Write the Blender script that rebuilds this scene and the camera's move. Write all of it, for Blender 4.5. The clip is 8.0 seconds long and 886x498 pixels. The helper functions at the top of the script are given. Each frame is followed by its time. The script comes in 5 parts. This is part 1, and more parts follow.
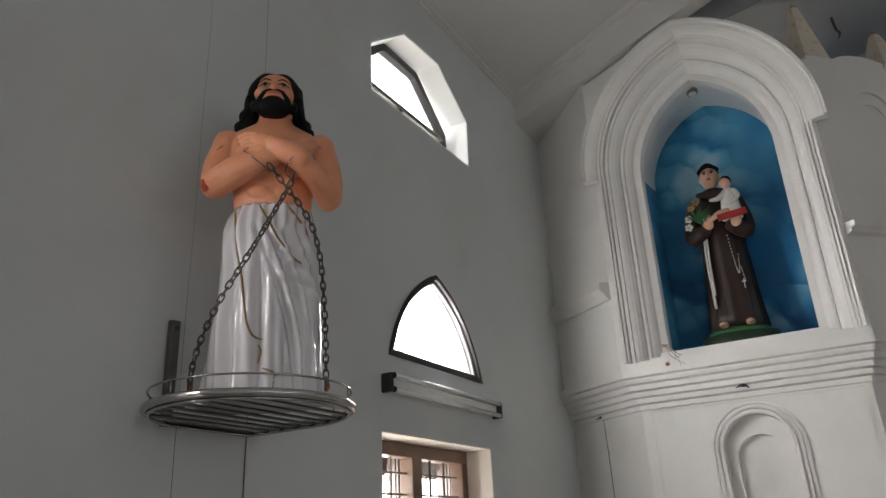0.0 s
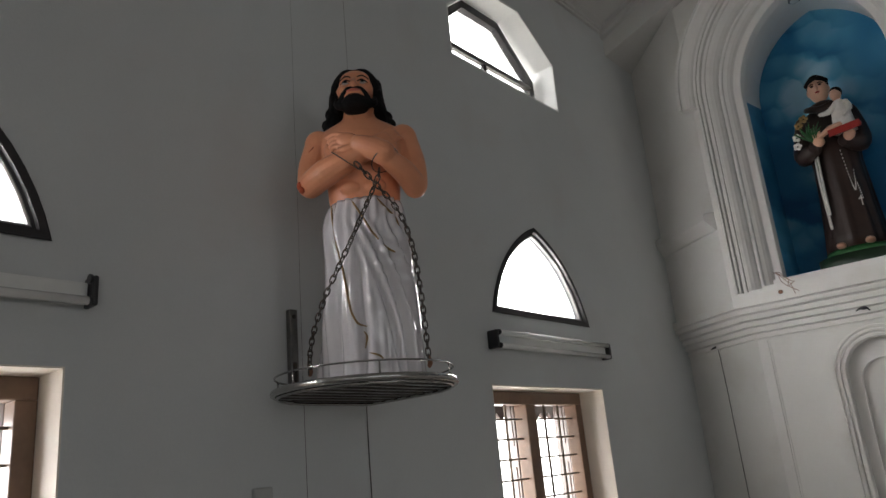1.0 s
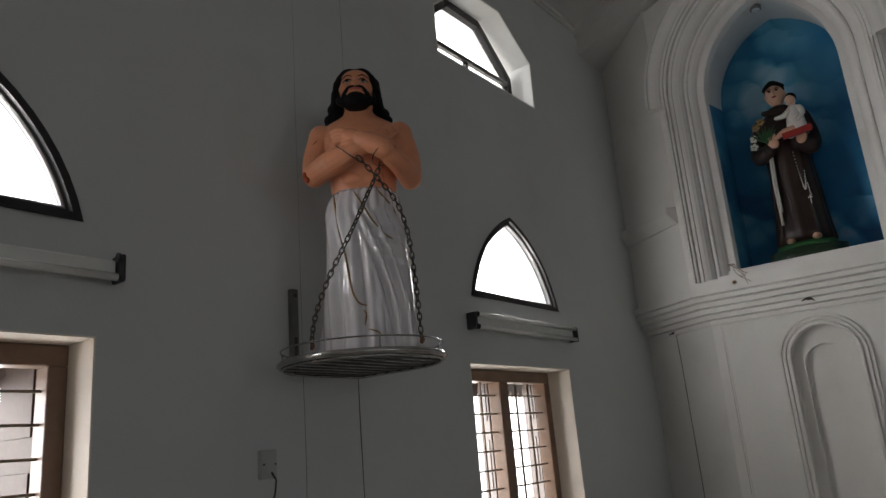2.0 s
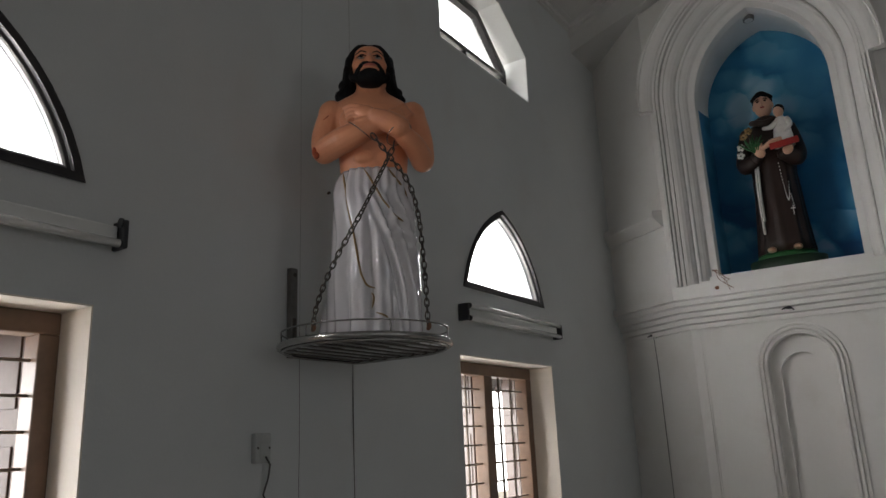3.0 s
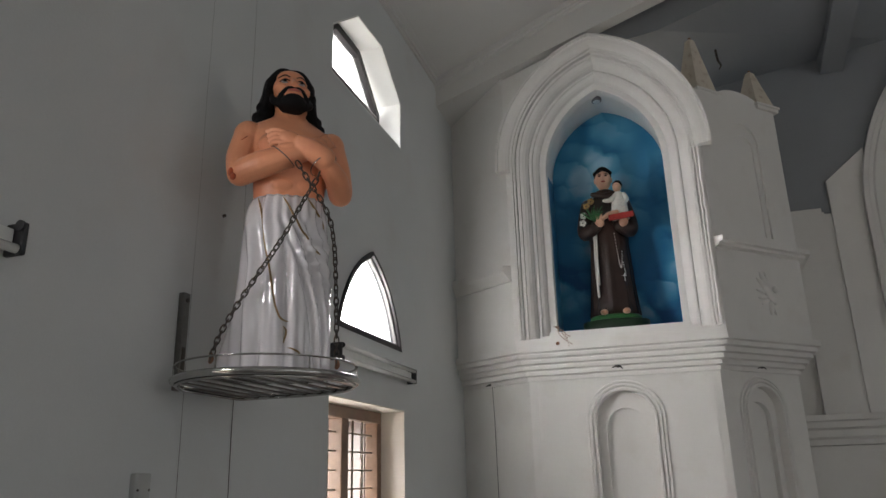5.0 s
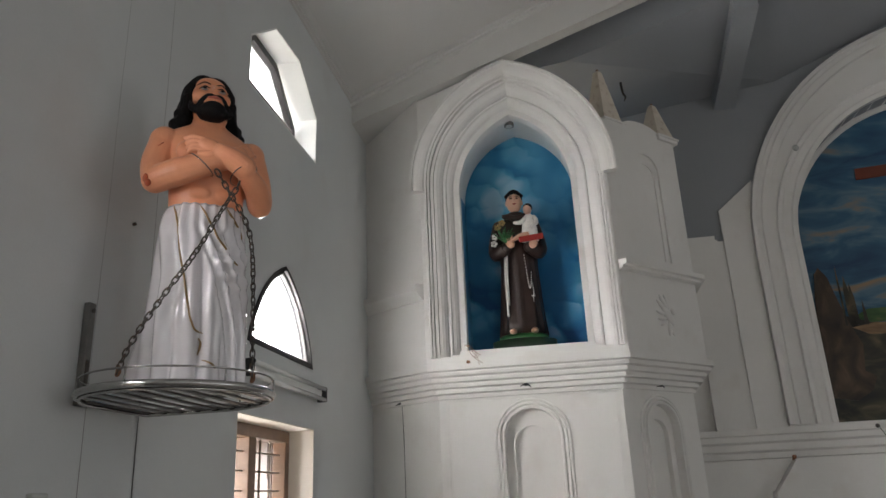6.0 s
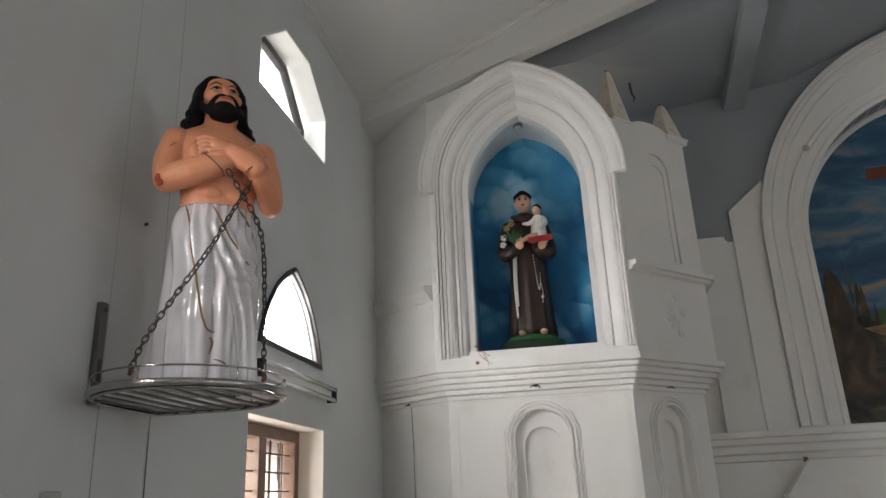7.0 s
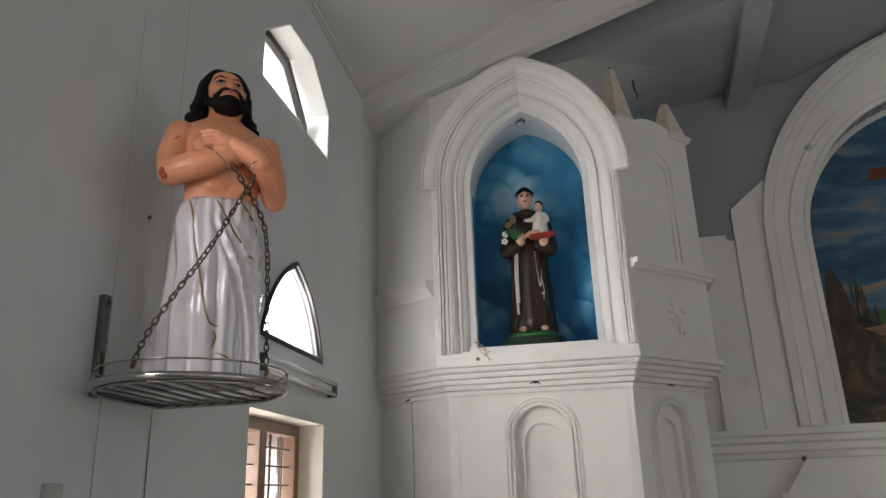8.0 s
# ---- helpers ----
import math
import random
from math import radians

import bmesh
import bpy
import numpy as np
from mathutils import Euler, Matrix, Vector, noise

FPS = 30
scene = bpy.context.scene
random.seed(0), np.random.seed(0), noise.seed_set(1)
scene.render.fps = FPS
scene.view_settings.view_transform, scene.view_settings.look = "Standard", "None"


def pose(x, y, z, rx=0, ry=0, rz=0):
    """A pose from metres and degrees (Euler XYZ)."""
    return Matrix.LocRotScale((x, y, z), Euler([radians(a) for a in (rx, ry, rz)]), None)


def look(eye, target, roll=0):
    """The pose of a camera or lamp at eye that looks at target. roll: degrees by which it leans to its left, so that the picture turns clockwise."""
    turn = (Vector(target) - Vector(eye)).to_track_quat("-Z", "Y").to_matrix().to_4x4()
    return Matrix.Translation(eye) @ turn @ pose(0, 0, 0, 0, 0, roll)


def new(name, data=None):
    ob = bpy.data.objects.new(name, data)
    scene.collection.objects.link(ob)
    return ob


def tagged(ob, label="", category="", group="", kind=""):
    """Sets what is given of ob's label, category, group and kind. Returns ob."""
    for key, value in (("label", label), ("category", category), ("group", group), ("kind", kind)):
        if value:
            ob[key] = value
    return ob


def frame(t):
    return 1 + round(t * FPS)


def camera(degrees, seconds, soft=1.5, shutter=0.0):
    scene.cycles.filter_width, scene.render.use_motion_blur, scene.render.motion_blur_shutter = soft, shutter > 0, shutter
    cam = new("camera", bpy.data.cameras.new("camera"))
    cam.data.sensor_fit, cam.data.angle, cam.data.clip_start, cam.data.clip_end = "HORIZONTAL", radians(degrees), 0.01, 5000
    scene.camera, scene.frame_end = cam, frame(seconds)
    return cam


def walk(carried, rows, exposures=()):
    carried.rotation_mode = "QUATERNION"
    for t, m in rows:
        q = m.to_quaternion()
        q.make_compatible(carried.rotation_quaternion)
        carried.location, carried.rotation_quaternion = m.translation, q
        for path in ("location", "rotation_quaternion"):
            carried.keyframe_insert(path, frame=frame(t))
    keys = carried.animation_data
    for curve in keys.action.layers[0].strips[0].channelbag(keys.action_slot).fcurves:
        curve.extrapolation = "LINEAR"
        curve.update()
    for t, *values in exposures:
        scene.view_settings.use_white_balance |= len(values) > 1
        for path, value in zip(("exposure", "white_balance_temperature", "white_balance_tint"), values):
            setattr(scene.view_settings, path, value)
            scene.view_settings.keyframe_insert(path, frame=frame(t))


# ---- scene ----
cam = camera(62.1, 8.0)
PATH = [
    (0, (2.159, 0.144, 1.566), (1.235, 1.755, 2.307), -2.9),
    (0.5, (2.265, 0.1, 1.659), (1.16, 1.617, 2.352), -4.0),
    (1, (2.366, 0.046, 1.691), (1.143, 1.522, 2.264), -5.3),
    (1.5, (2.431, -0.093, 1.689), (1.179, 1.366, 2.241), -5.1),
    (2, (2.451, -0.243, 1.631), (1.296, 1.302, 2.156), -4.8),
    (2.2, (2.443, -0.267, 1.611), (1.313, 1.302, 2.122), -2.9),
    (3.3, (2.119, -0.341, 1.625), (1.134, 1.324, 2.133), -2.9),
    (3.5, (2.053, -0.388, 1.623), (1.232, 1.362, 2.138), -3.8),
    (4, (1.94, -0.46, 1.61), (1.279, 1.356, 2.125), -3.6),
    (4.5, (1.864, -0.468, 1.633), (1.199, 1.343, 2.159), -1.2),
    (5, (1.817, -0.492, 1.642), (1.253, 1.331, 2.239), -1.5),
    (5.2, (1.803, -0.498, 1.631), (1.352, 1.352, 2.241), -2.6),
    (6.3, (1.758, -0.521, 1.605), (1.449, 1.344, 2.259), -2.6),
    (6.5, (1.756, -0.522, 1.599), (1.438, 1.34, 2.256), -2.6),
    (7, (1.752, -0.516, 1.601), (1.42, 1.346, 2.252), -2.5),
    (7.5, (1.738, -0.517, 1.605), (1.403, 1.347, 2.247), -2.1),
    (8, (1.739, -0.519, 1.605), (1.406, 1.347, 2.244), -1.9),
]
EXPOSURES = [(0.0, 0.08), (1.0, -0.37), (1.5, -0.72), (2.2, -0.89), (3.5, -0.47), (4.0, -0.03), (4.5, 0.04), (5.0, -0.06), (6.5, 0.31), (8.0, 0.29)]
walk(cam, [(t, look(eye, target, roll)) for t, eye, target, roll in PATH], EXPOSURES)

# ---- world and light ----
world = bpy.data.worlds.new("world")
scene.world = world
world.use_nodes = True
wn = world.node_tree.nodes
sky = wn.new("ShaderNodeTexSky")
sky.sky_type, sky.sun_disc = "NISHITA", False
sky.sun_elevation, sky.sun_rotation = radians(55), radians(200)
sky.air_density, sky.dust_density = 1.0, 3.0
wn["Background"].inputs["Strength"].default_value = 0.15
world.node_tree.links.new(sky.outputs["Color"], wn["Background"].inputs["Color"])

sun = new("sun", bpy.data.lights.new("sun", "SUN"))
sun.data.energy, sun.data.angle, sun.data.color = 2.0, radians(6), (1, 0.96, 0.9)
sun.matrix_world = look((0, 0, 0), (-0.35, 0.45, -1))


def window_light(m, w, h, power, tint=(1.0, 0.972, 0.965)):
    """Daylight that a window lets in: an area lamp in its opening."""
    lamp = new("window_daylight", bpy.data.lights.new("window_daylight", "AREA"))
    lamp.data.shape, lamp.data.size, lamp.data.size_y = "RECTANGLE", w, h
    lamp.data.energy, lamp.data.color = power, tint
    lamp.matrix_world = m
    return lamp


# ---- materials ----
def mat(name, colour, rough=0.6, metal=0.0, vary=0.06, scale=3.0, grain=60.0, bump=0.02, coat=0.0, stain=None, stain_amount=0.0):
    """Paint, metal or cloth with variation at two scales, fine relief and optional stains."""
    m = bpy.data.materials.new(name)
    m.use_nodes = True
    n, l = m.node_tree.nodes, m.node_tree.links
    b = n["Principled BSDF"]
    co = n.new("ShaderNodeTexCoord")
    big, fine = n.new("ShaderNodeTexNoise"), n.new("ShaderNodeTexNoise")
    big.inputs["Scale"].default_value, fine.inputs["Scale"].default_value = scale, grain
    big.inputs["Detail"].default_value = 5.0
    l.new(co.outputs["Object"], big.inputs["Vector"])
    l.new(co.outputs["Object"], fine.inputs["Vector"])
    add = n.new("ShaderNodeMath")
    add.operation = "MULTIPLY_ADD"
    add.inputs[1].default_value = 0.3
    l.new(fine.outputs["Fac"], add.inputs[0])
    l.new(big.outputs["Fac"], add.inputs[2])
    ramp = n.new("ShaderNodeValToRGB")
    ramp.color_ramp.elements[0].position, ramp.color_ramp.elements[1].position = 0.35, 0.95
    lo, hi = [c * (1 - vary) for c in colour], [min(1, c * (1 + vary)) for c in colour]
    ramp.color_ramp.elements[0].color, ramp.color_ramp.elements[1].color = (*lo, 1), (*hi, 1)
    l.new(add.outputs[0], ramp.inputs["Fac"])
    out = ramp.outputs["Color"]
    if stain:
        spots = n.new("ShaderNodeTexNoise")
        spots.inputs["Scale"].default_value, spots.inputs["Detail"].default_value = scale * 2.3, 8.0
        l.new(co.outputs["Object"], spots.inputs["Vector"])
        cut = n.new("ShaderNodeValToRGB")
        cut.color_ramp.elements[0].position, cut.color_ramp.elements[1].position = 0.56, 0.74
        cut.color_ramp.elements[1].color = (stain_amount,) * 3 + (1,)
        l.new(spots.outputs["Fac"], cut.inputs["Fac"])
        mix = n.new("ShaderNodeMixRGB")
        l.new(cut.outputs["Color"], mix.inputs["Fac"])
        l.new(out, mix.inputs["Color1"])
        mix.inputs["Color2"].default_value = (*stain, 1)
        out = mix.outputs["Color"]
    l.new(out, b.inputs["Base Color"])
    b.inputs["Roughness"].default_value, b.inputs["Metallic"].default_value = rough, metal
    b.inputs["Coat Weight"].default_value = coat
    b.inputs["Coat Roughness"].default_value = 0.12
    if bump:
        bp = n.new("ShaderNodeBump")
        bp.inputs["Strength"].default_value, bp.inputs["Distance"].default_value = 0.5, bump
        l.new(add.outputs[0], bp.inputs["Height"])
        l.new(bp.outputs["Normal"], b.inputs["Normal"])
    return m


def painted_sky(name, stops, scale, stretch=(1, 1, 1), detail=4.0):
    """A brushed oil painting in bands: colours by cloud-like noise."""
    m = bpy.data.materials.new(name)
    m.use_nodes = True
    n, l = m.node_tree.nodes, m.node_tree.links
    b = n["Principled BSDF"]
    co, mp, no, ramp = n.new("ShaderNodeTexCoord"), n.new("ShaderNodeMapping"), n.new("ShaderNodeTexNoise"), n.new("ShaderNodeValToRGB")
    mp.inputs["Scale"].default_value = stretch
    no.inputs["Scale"].default_value, no.inputs["Detail"].default_value, no.inputs["Distortion"].default_value = scale, detail, 0.6
    l.new(co.outputs["Object"], mp.inputs["Vector"])
    l.new(mp.outputs["Vector"], no.inputs["Vector"])
    l.new(no.outputs["Fac"], ramp.inputs["Fac"])
    e = ramp.color_ramp.elements
    while len(e) < len(stops):
        e.new(0.5)
    for k, (p, c) in enumerate(stops):
        e[k].position, e[k].color = p, (*c, 1)
    l.new(ramp.outputs["Color"], b.inputs["Base Color"])
    b.inputs["Roughness"].default_value = 0.45
    return m


WALL = mat("grey_white_distemper", (0.59, 0.605, 0.605), 0.7, vary=0.06, scale=0.9, grain=90, bump=0.003, stain=(0.52, 0.49, 0.47), stain_amount=0.3)
PIER = mat("warm_white_paint", (0.77, 0.755, 0.73), 0.5, vary=0.04, scale=1.6, grain=40, bump=0.0004, stain=(0.58, 0.52, 0.45), stain_amount=0.22)
CEIL = mat("ceiling_paint", (0.62, 0.61, 0.59), 0.7, vary=0.06, scale=0.8, grain=60, bump=0.004)
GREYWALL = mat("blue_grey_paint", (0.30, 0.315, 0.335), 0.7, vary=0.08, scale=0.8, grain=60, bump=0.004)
CREAM = mat("cream_reveal_paint", (0.80, 0.74, 0.66), 0.6, vary=0.06, scale=4, grain=80, bump=0.003)
REVEAL = mat("bright_white_reveal", (0.84, 0.84, 0.82), 0.6, vary=0.04, scale=3, grain=60, bump=0.003)
STONE = mat("stained_cream_plaster", (0.66, 0.60, 0.51), 0.7, vary=0.08, scale=6, grain=80, bump=0.006, stain=(0.30, 0.18, 0.10), stain_amount=0.55)
FLOOR = mat("polished_floor", (0.37, 0.345, 0.32), 0.35, vary=0.12, scale=2, grain=30, bump=0.002)
# darker copy of the window wood, with the outdoor shade put into its colour
SHADEWOOD = mat("shaded_dark_wood", (0.06, 0.036, 0.027), 0.6, vary=0.25, scale=5, grain=40, bump=0.004)
WOOD = mat("brown_varnished_wood", (0.17, 0.098, 0.058), 0.45, vary=0.25, scale=5, grain=40, bump=0.004, coat=0.2)
FRAME = mat("dark_brown_frame_paint", (0.024, 0.021, 0.022), 0.5, vary=0.2, scale=9, grain=60, bump=0.003)
STEEL = mat("stainless_steel", (0.42, 0.41, 0.40), 0.22, 1.0, vary=0.1, scale=14, grain=80, bump=0.001)
OLDSTEEL = mat("dull_stainless_steel", (0.22, 0.21, 0.20), 0.4, 1.0, vary=0.2, scale=14, grain=80, bump=0.002)
# slats of the same steel, colour darkened for the rack's shaded underside
SLAT = mat("shaded_steel_slat", (0.11, 0.10, 0.092), 0.32, 1.0, vary=0.3, scale=14, grain=80, bump=0.002)
IRON = mat("dark_iron", (0.10, 0.09, 0.08), 0.45, 0.8, vary=0.25, scale=30, grain=150, bump=0.002, stain=(0.16, 0.08, 0.04), stain_amount=0.6)
RUST = mat("rusty_iron", (0.24, 0.12, 0.07), 0.75, 0.2, vary=0.3, scale=40, grain=150, bump=0.003)
BAR = mat("worn_iron_bar", (0.20, 0.155, 0.12), 0.5, vary=0.1, scale=20, grain=90, bump=0.001)
BLACK = mat("black_plastic", (0.02, 0.02, 0.022), 0.4, vary=0.1, bump=0.001)
WHITEMETAL = mat("white_enamel", (0.72, 0.72, 0.70), 0.35, vary=0.05, scale=10, bump=0.001)
TUBE = mat("unlit_fluorescent_glass", (0.80, 0.80, 0.78), 0.15, vary=0.03, scale=10, bump=0.0, coat=0.6)
PLASTIC = mat("aged_ivory_plastic", (0.45, 0.46, 0.45), 0.4, vary=0.08, scale=15, bump=0.001)
WIRE = mat("dark_wire", (0.05, 0.045, 0.04), 0.5, vary=0.2, bump=0.0)
CRACK = mat("crack_shadow_dirt", (0.07, 0.065, 0.06), 0.9, vary=0.3, scale=25, grain=120, bump=0.0)
SKIN = mat("painted_skin_enamel", (0.74, 0.31, 0.165), 0.42, vary=0.10, scale=7, grain=25, bump=0.003, coat=0.12, stain=(0.62, 0.20, 0.12), stain_amount=0.3)
PALESKIN = mat("pale_skin_enamel", (0.66, 0.38, 0.26), 0.35, vary=0.06, scale=12, bump=0.001, coat=0.2)
HAIR = mat("black_hair_enamel", (0.005, 0.0045, 0.005), 0.62, vary=0.3, scale=30, grain=90, bump=0.006)
HAIR.node_tree.nodes["Principled BSDF"].inputs["Specular IOR Level"].default_value = 0.18
ROBE = mat("glossy_white_robe_enamel", (0.74, 0.71, 0.735), 0.08, vary=0.06, scale=5, grain=30, bump=0.0015, coat=1.0)
GOLD = mat("brown_gold_trim", (0.26, 0.16, 0.06), 0.4, vary=0.25, scale=40, bump=0.001)
WOUND = mat("painted_wound", (0.44, 0.085, 0.03), 0.6, vary=0.4, scale=60, grain=150, bump=0.002)
RED = mat("red_paint", (0.30, 0.022, 0.018), 0.4, vary=0.15, scale=20, bump=0.001)
LIPS = mat("lip_paint", (0.5, 0.13, 0.09), 0.35, vary=0.1, scale=20, bump=0.0)
EYE = mat("eye_white_enamel", (0.42, 0.36, 0.32), 0.25, vary=0.03, bump=0.0)
HABIT = mat("dark_brown_habit_enamel", (0.026, 0.012, 0.008), 0.42, vary=0.3, scale=8, grain=40, bump=0.003, coat=0.0)
GREEN = mat("green_base_paint", (0.02, 0.11, 0.03), 0.4, vary=0.2, scale=10, bump=0.002)
DARKGREEN = mat("dark_green_base_paint", (0.01, 0.03, 0.012), 0.4, vary=0.2, scale=10, bump=0.002)
CORD = mat("white_cord_paint", (0.7, 0.68, 0.64), 0.5, vary=0.1, scale=40, bump=0.001)


def painted_clouds(name):
    """A painted blue sky: round puffs, each lit from above, over a soft blue ground."""
    m = bpy.data.materials.new(name)
    m.use_nodes = True
    n, l = m.node_tree.nodes, m.node_tree.links

    def maths(op, a, b, c=None):
        k = n.new("ShaderNodeMath")
        k.operation = op
        for socket, v in zip(k.inputs, (a, b, c)):
            if v is None:
                continue
            if isinstance(v, (int, float)):
                socket.default_value = v
            else:
                l.new(v, socket)
        return k.outputs[0]

    co, sep, com = n.new("ShaderNodeTexCoord"), n.new("ShaderNodeSeparateXYZ"), n.new("ShaderNodeCombineXYZ")
    l.new(co.outputs["Object"], sep.inputs[0])
    low, mid = n.new("ShaderNodeTexNoise"), n.new("ShaderNodeTexNoise")
    low.inputs["Scale"].default_value, low.inputs["Detail"].default_value = 1.9, 1.0
    mid.inputs["Scale"].default_value, mid.inputs["Detail"].default_value = 7.0, 3.0
    for t in (low, mid):
        l.new(co.outputs["Object"], t.inputs["Vector"])
    wob = maths("MULTIPLY_ADD", mid.outputs["Fac"], 0.10, -0.05)
    l.new(maths("ADD", sep.outputs["X"], wob), com.inputs[0])
    l.new(maths("ADD", sep.outputs["Z"], wob), com.inputs[1])
    total = maths("MULTIPLY_ADD", low.outputs["Fac"], 0.55, 0.10)
    for scale, amount in ((2.1, 0.52), (4.6, 0.30)):
        v, dif, sp = n.new("ShaderNodeTexVoronoi"), n.new("ShaderNodeVectorMath"), n.new("ShaderNodeSeparateXYZ")
        v.voronoi_dimensions, v.feature = "2D", "SMOOTH_F1"
        v.inputs["Smoothness"].default_value = 0.28
        v.inputs["Scale"].default_value = scale
        dif.operation = "SUBTRACT"
        l.new(com.outputs[0], v.inputs["Vector"])
        l.new(com.outputs[0], dif.inputs[0])
        l.new(v.outputs["Position"], dif.inputs[1])
        l.new(dif.outputs[0], sp.inputs[0])
        lit = maths("MULTIPLY_ADD", sp.outputs["X"], 0.25, maths("MULTIPLY", sp.outputs["Y"], 0.45))
        lit = maths("ADD", lit, maths("MULTIPLY_ADD", v.outputs["Distance"], -1.0 / scale, 0.36 / scale))
        mask = maths("MULTIPLY_ADD", low.outputs["Fac"], 3.6, -1.2)
        mask = maths("MINIMUM", maths("MAXIMUM", mask, 0.0), 1.0)
        total = maths("ADD", total, maths("MULTIPLY", maths("MULTIPLY", lit, scale * amount), mask))
    total = maths("ADD", total, maths("MULTIPLY_ADD", sep.outputs["Z"], 0.07, -0.26))
    ramp = n.new("ShaderNodeValToRGB")
    e = ramp.color_ramp.elements
    stops = [(0.10, (0.012, 0.12, 0.29)), (0.30, (0.03, 0.23, 0.45)), (0.44, (0.09, 0.37, 0.58)), (0.62, (0.34, 0.58, 0.72))]
    while len(e) < len(stops):
        e.new(0.5)
    for k, (q, c) in enumerate(stops):
        e[k].position, e[k].color = q, (*c, 1)
    l.new(total, ramp.inputs["Fac"])
    b = n["Principled BSDF"]
    l.new(ramp.outputs["Color"], b.inputs["Base Color"])
    b.inputs["Roughness"].default_value = 0.5
    return m


BLUESKY = painted_clouds("painted_blue_clouds")
MURALSKY = painted_sky("painted_evening_sky", [(0.30, (0.01, 0.05, 0.13)), (0.47, (0.03, 0.11, 0.20)), (0.58, (0.10, 0.19, 0.26)), (0.70, (0.32, 0.22, 0.14))], 1.8, (0.8, 1, 2.6), 4)
MURALLAND = painted_sky("painted_dark_land", [(0.30, (0.008, 0.010, 0.008)), (0.48, (0.03, 0.025, 0.015)), (0.58, (0.07, 0.06, 0.03)), (0.72, (0.18, 0.12, 0.07))], 3.4, (1, 1, 1.7), 6)
MURALGREEN = painted_sky("painted_green_field", [(0.35, (0.02, 0.07, 0.02)), (0.55, (0.05, 0.13, 0.03)), (0.7, (0.16, 0.15, 0.06))], 4, (1, 1, 3), 4)
MURALROAD = painted_sky("painted_sand_track", [(0.35, (0.16, 0.09, 0.04)), (0.7, (0.32, 0.20, 0.10))], 5, (1, 1, 3), 4)
MURALROCK = painted_sky("painted_brown_rock", [(0.3, (0.012, 0.007, 0.004)), (0.5, (0.05, 0.028, 0.014)), (0.7, (0.13, 0.075, 0.04))], 5, (1, 1, 0.6), 6)
BEAMWOOD = mat("painted_red_brown_wood", (0.16, 0.035, 0.015), 0.5, vary=0.2, scale=8, bump=0.0)

GLASS = bpy.data.materials.new("frosted_window_glass")
GLASS.use_nodes = True
gb = GLASS.node_tree.nodes["Principled BSDF"]
gb.inputs["Base Color"].default_value = (0.95, 0.96, 0.97, 1)
gb.inputs["Transmission Weight"].default_value = 1.0
gb.inputs["Roughness"].default_value = 0.25
gb.inputs["IOR"].default_value = 1.1


# ---- mesh helpers ----
def part(name, bm, material, parent=None, label="", smooth=False):
    """Link a bmesh as one mesh object, under a thing or a part."""
    me = bpy.data.meshes.new(name)
    bmesh.ops.recalc_face_normals(bm, faces=bm.faces)
    bm.to_mesh(me)
    bm.free()
    for m in (material if isinstance(material, (list, tuple)) else [material]):
        me.materials.append(m)
    if smooth:
        me.polygons.foreach_set("use_smooth", [True] * len(me.polygons))
    ob = new(name, me)
    ob.parent = parent
    if label:
        tagged(ob, label)
    return ob


def thing(name, label, category, group="", at=None):
    return tagged(empty(name, at), label, category, group)


def empty(name, at=None):
    ob = new(name)
    ob.empty_display_size = 0.05
    if at is not None:
        ob.matrix_basis = at
    return ob


def struct(ob, label, category):
    return tagged(ob, label, category, kind="structure")


def box(bm, x0, x1, y0, y1, z0, z1, bevel=0.0, m=None, mi=0):
    v = [bm.verts.new((x, y, z)) for z in (z0, z1) for y in (y0, y1) for x in (x0, x1)]
    f = [bm.faces.new([v[i] for i in q]) for q in ((0, 2, 3, 1), (4, 5, 7, 6), (0, 1, 5, 4), (2, 6, 7, 3), (0, 4, 6, 2), (1, 3, 7, 5))]
    for q in f:
        q.material_index = mi
    if bevel:
        es = list({e for q in f for e in q.edges})
        r = bmesh.ops.bevel(bm, geom=es, offset=bevel, segments=2, affect="EDGES", profile=0.5)
        v = list({w for q in r["faces"] for w in q.verts} | {w for w in v if w.is_valid})
    if m is not None:
        bmesh.ops.transform(bm, matrix=m, verts=v)
    return bm


def loft(bm, rings, caps=True, mi=0, closed=True, smooth=None):
    """Skin rings of points, all of one length."""
    vs = [[bm.verts.new(p) for p in r] for r in rings]
    n = len(rings[0])
    smooth = n > 8 if smooth is None else smooth
    for a, b in zip(vs, vs[1:]):
        for k in range(n if closed else n - 1):
            f = bm.faces.new((a[k], a[(k + 1) % n], b[(k + 1) % n], b[k]))
            f.material_index, f.smooth = mi, smooth
    if caps and closed:
        for r in (vs[0], vs[-1]):
            f = bm.faces.new(r)
            f.material_index = mi
    return vs


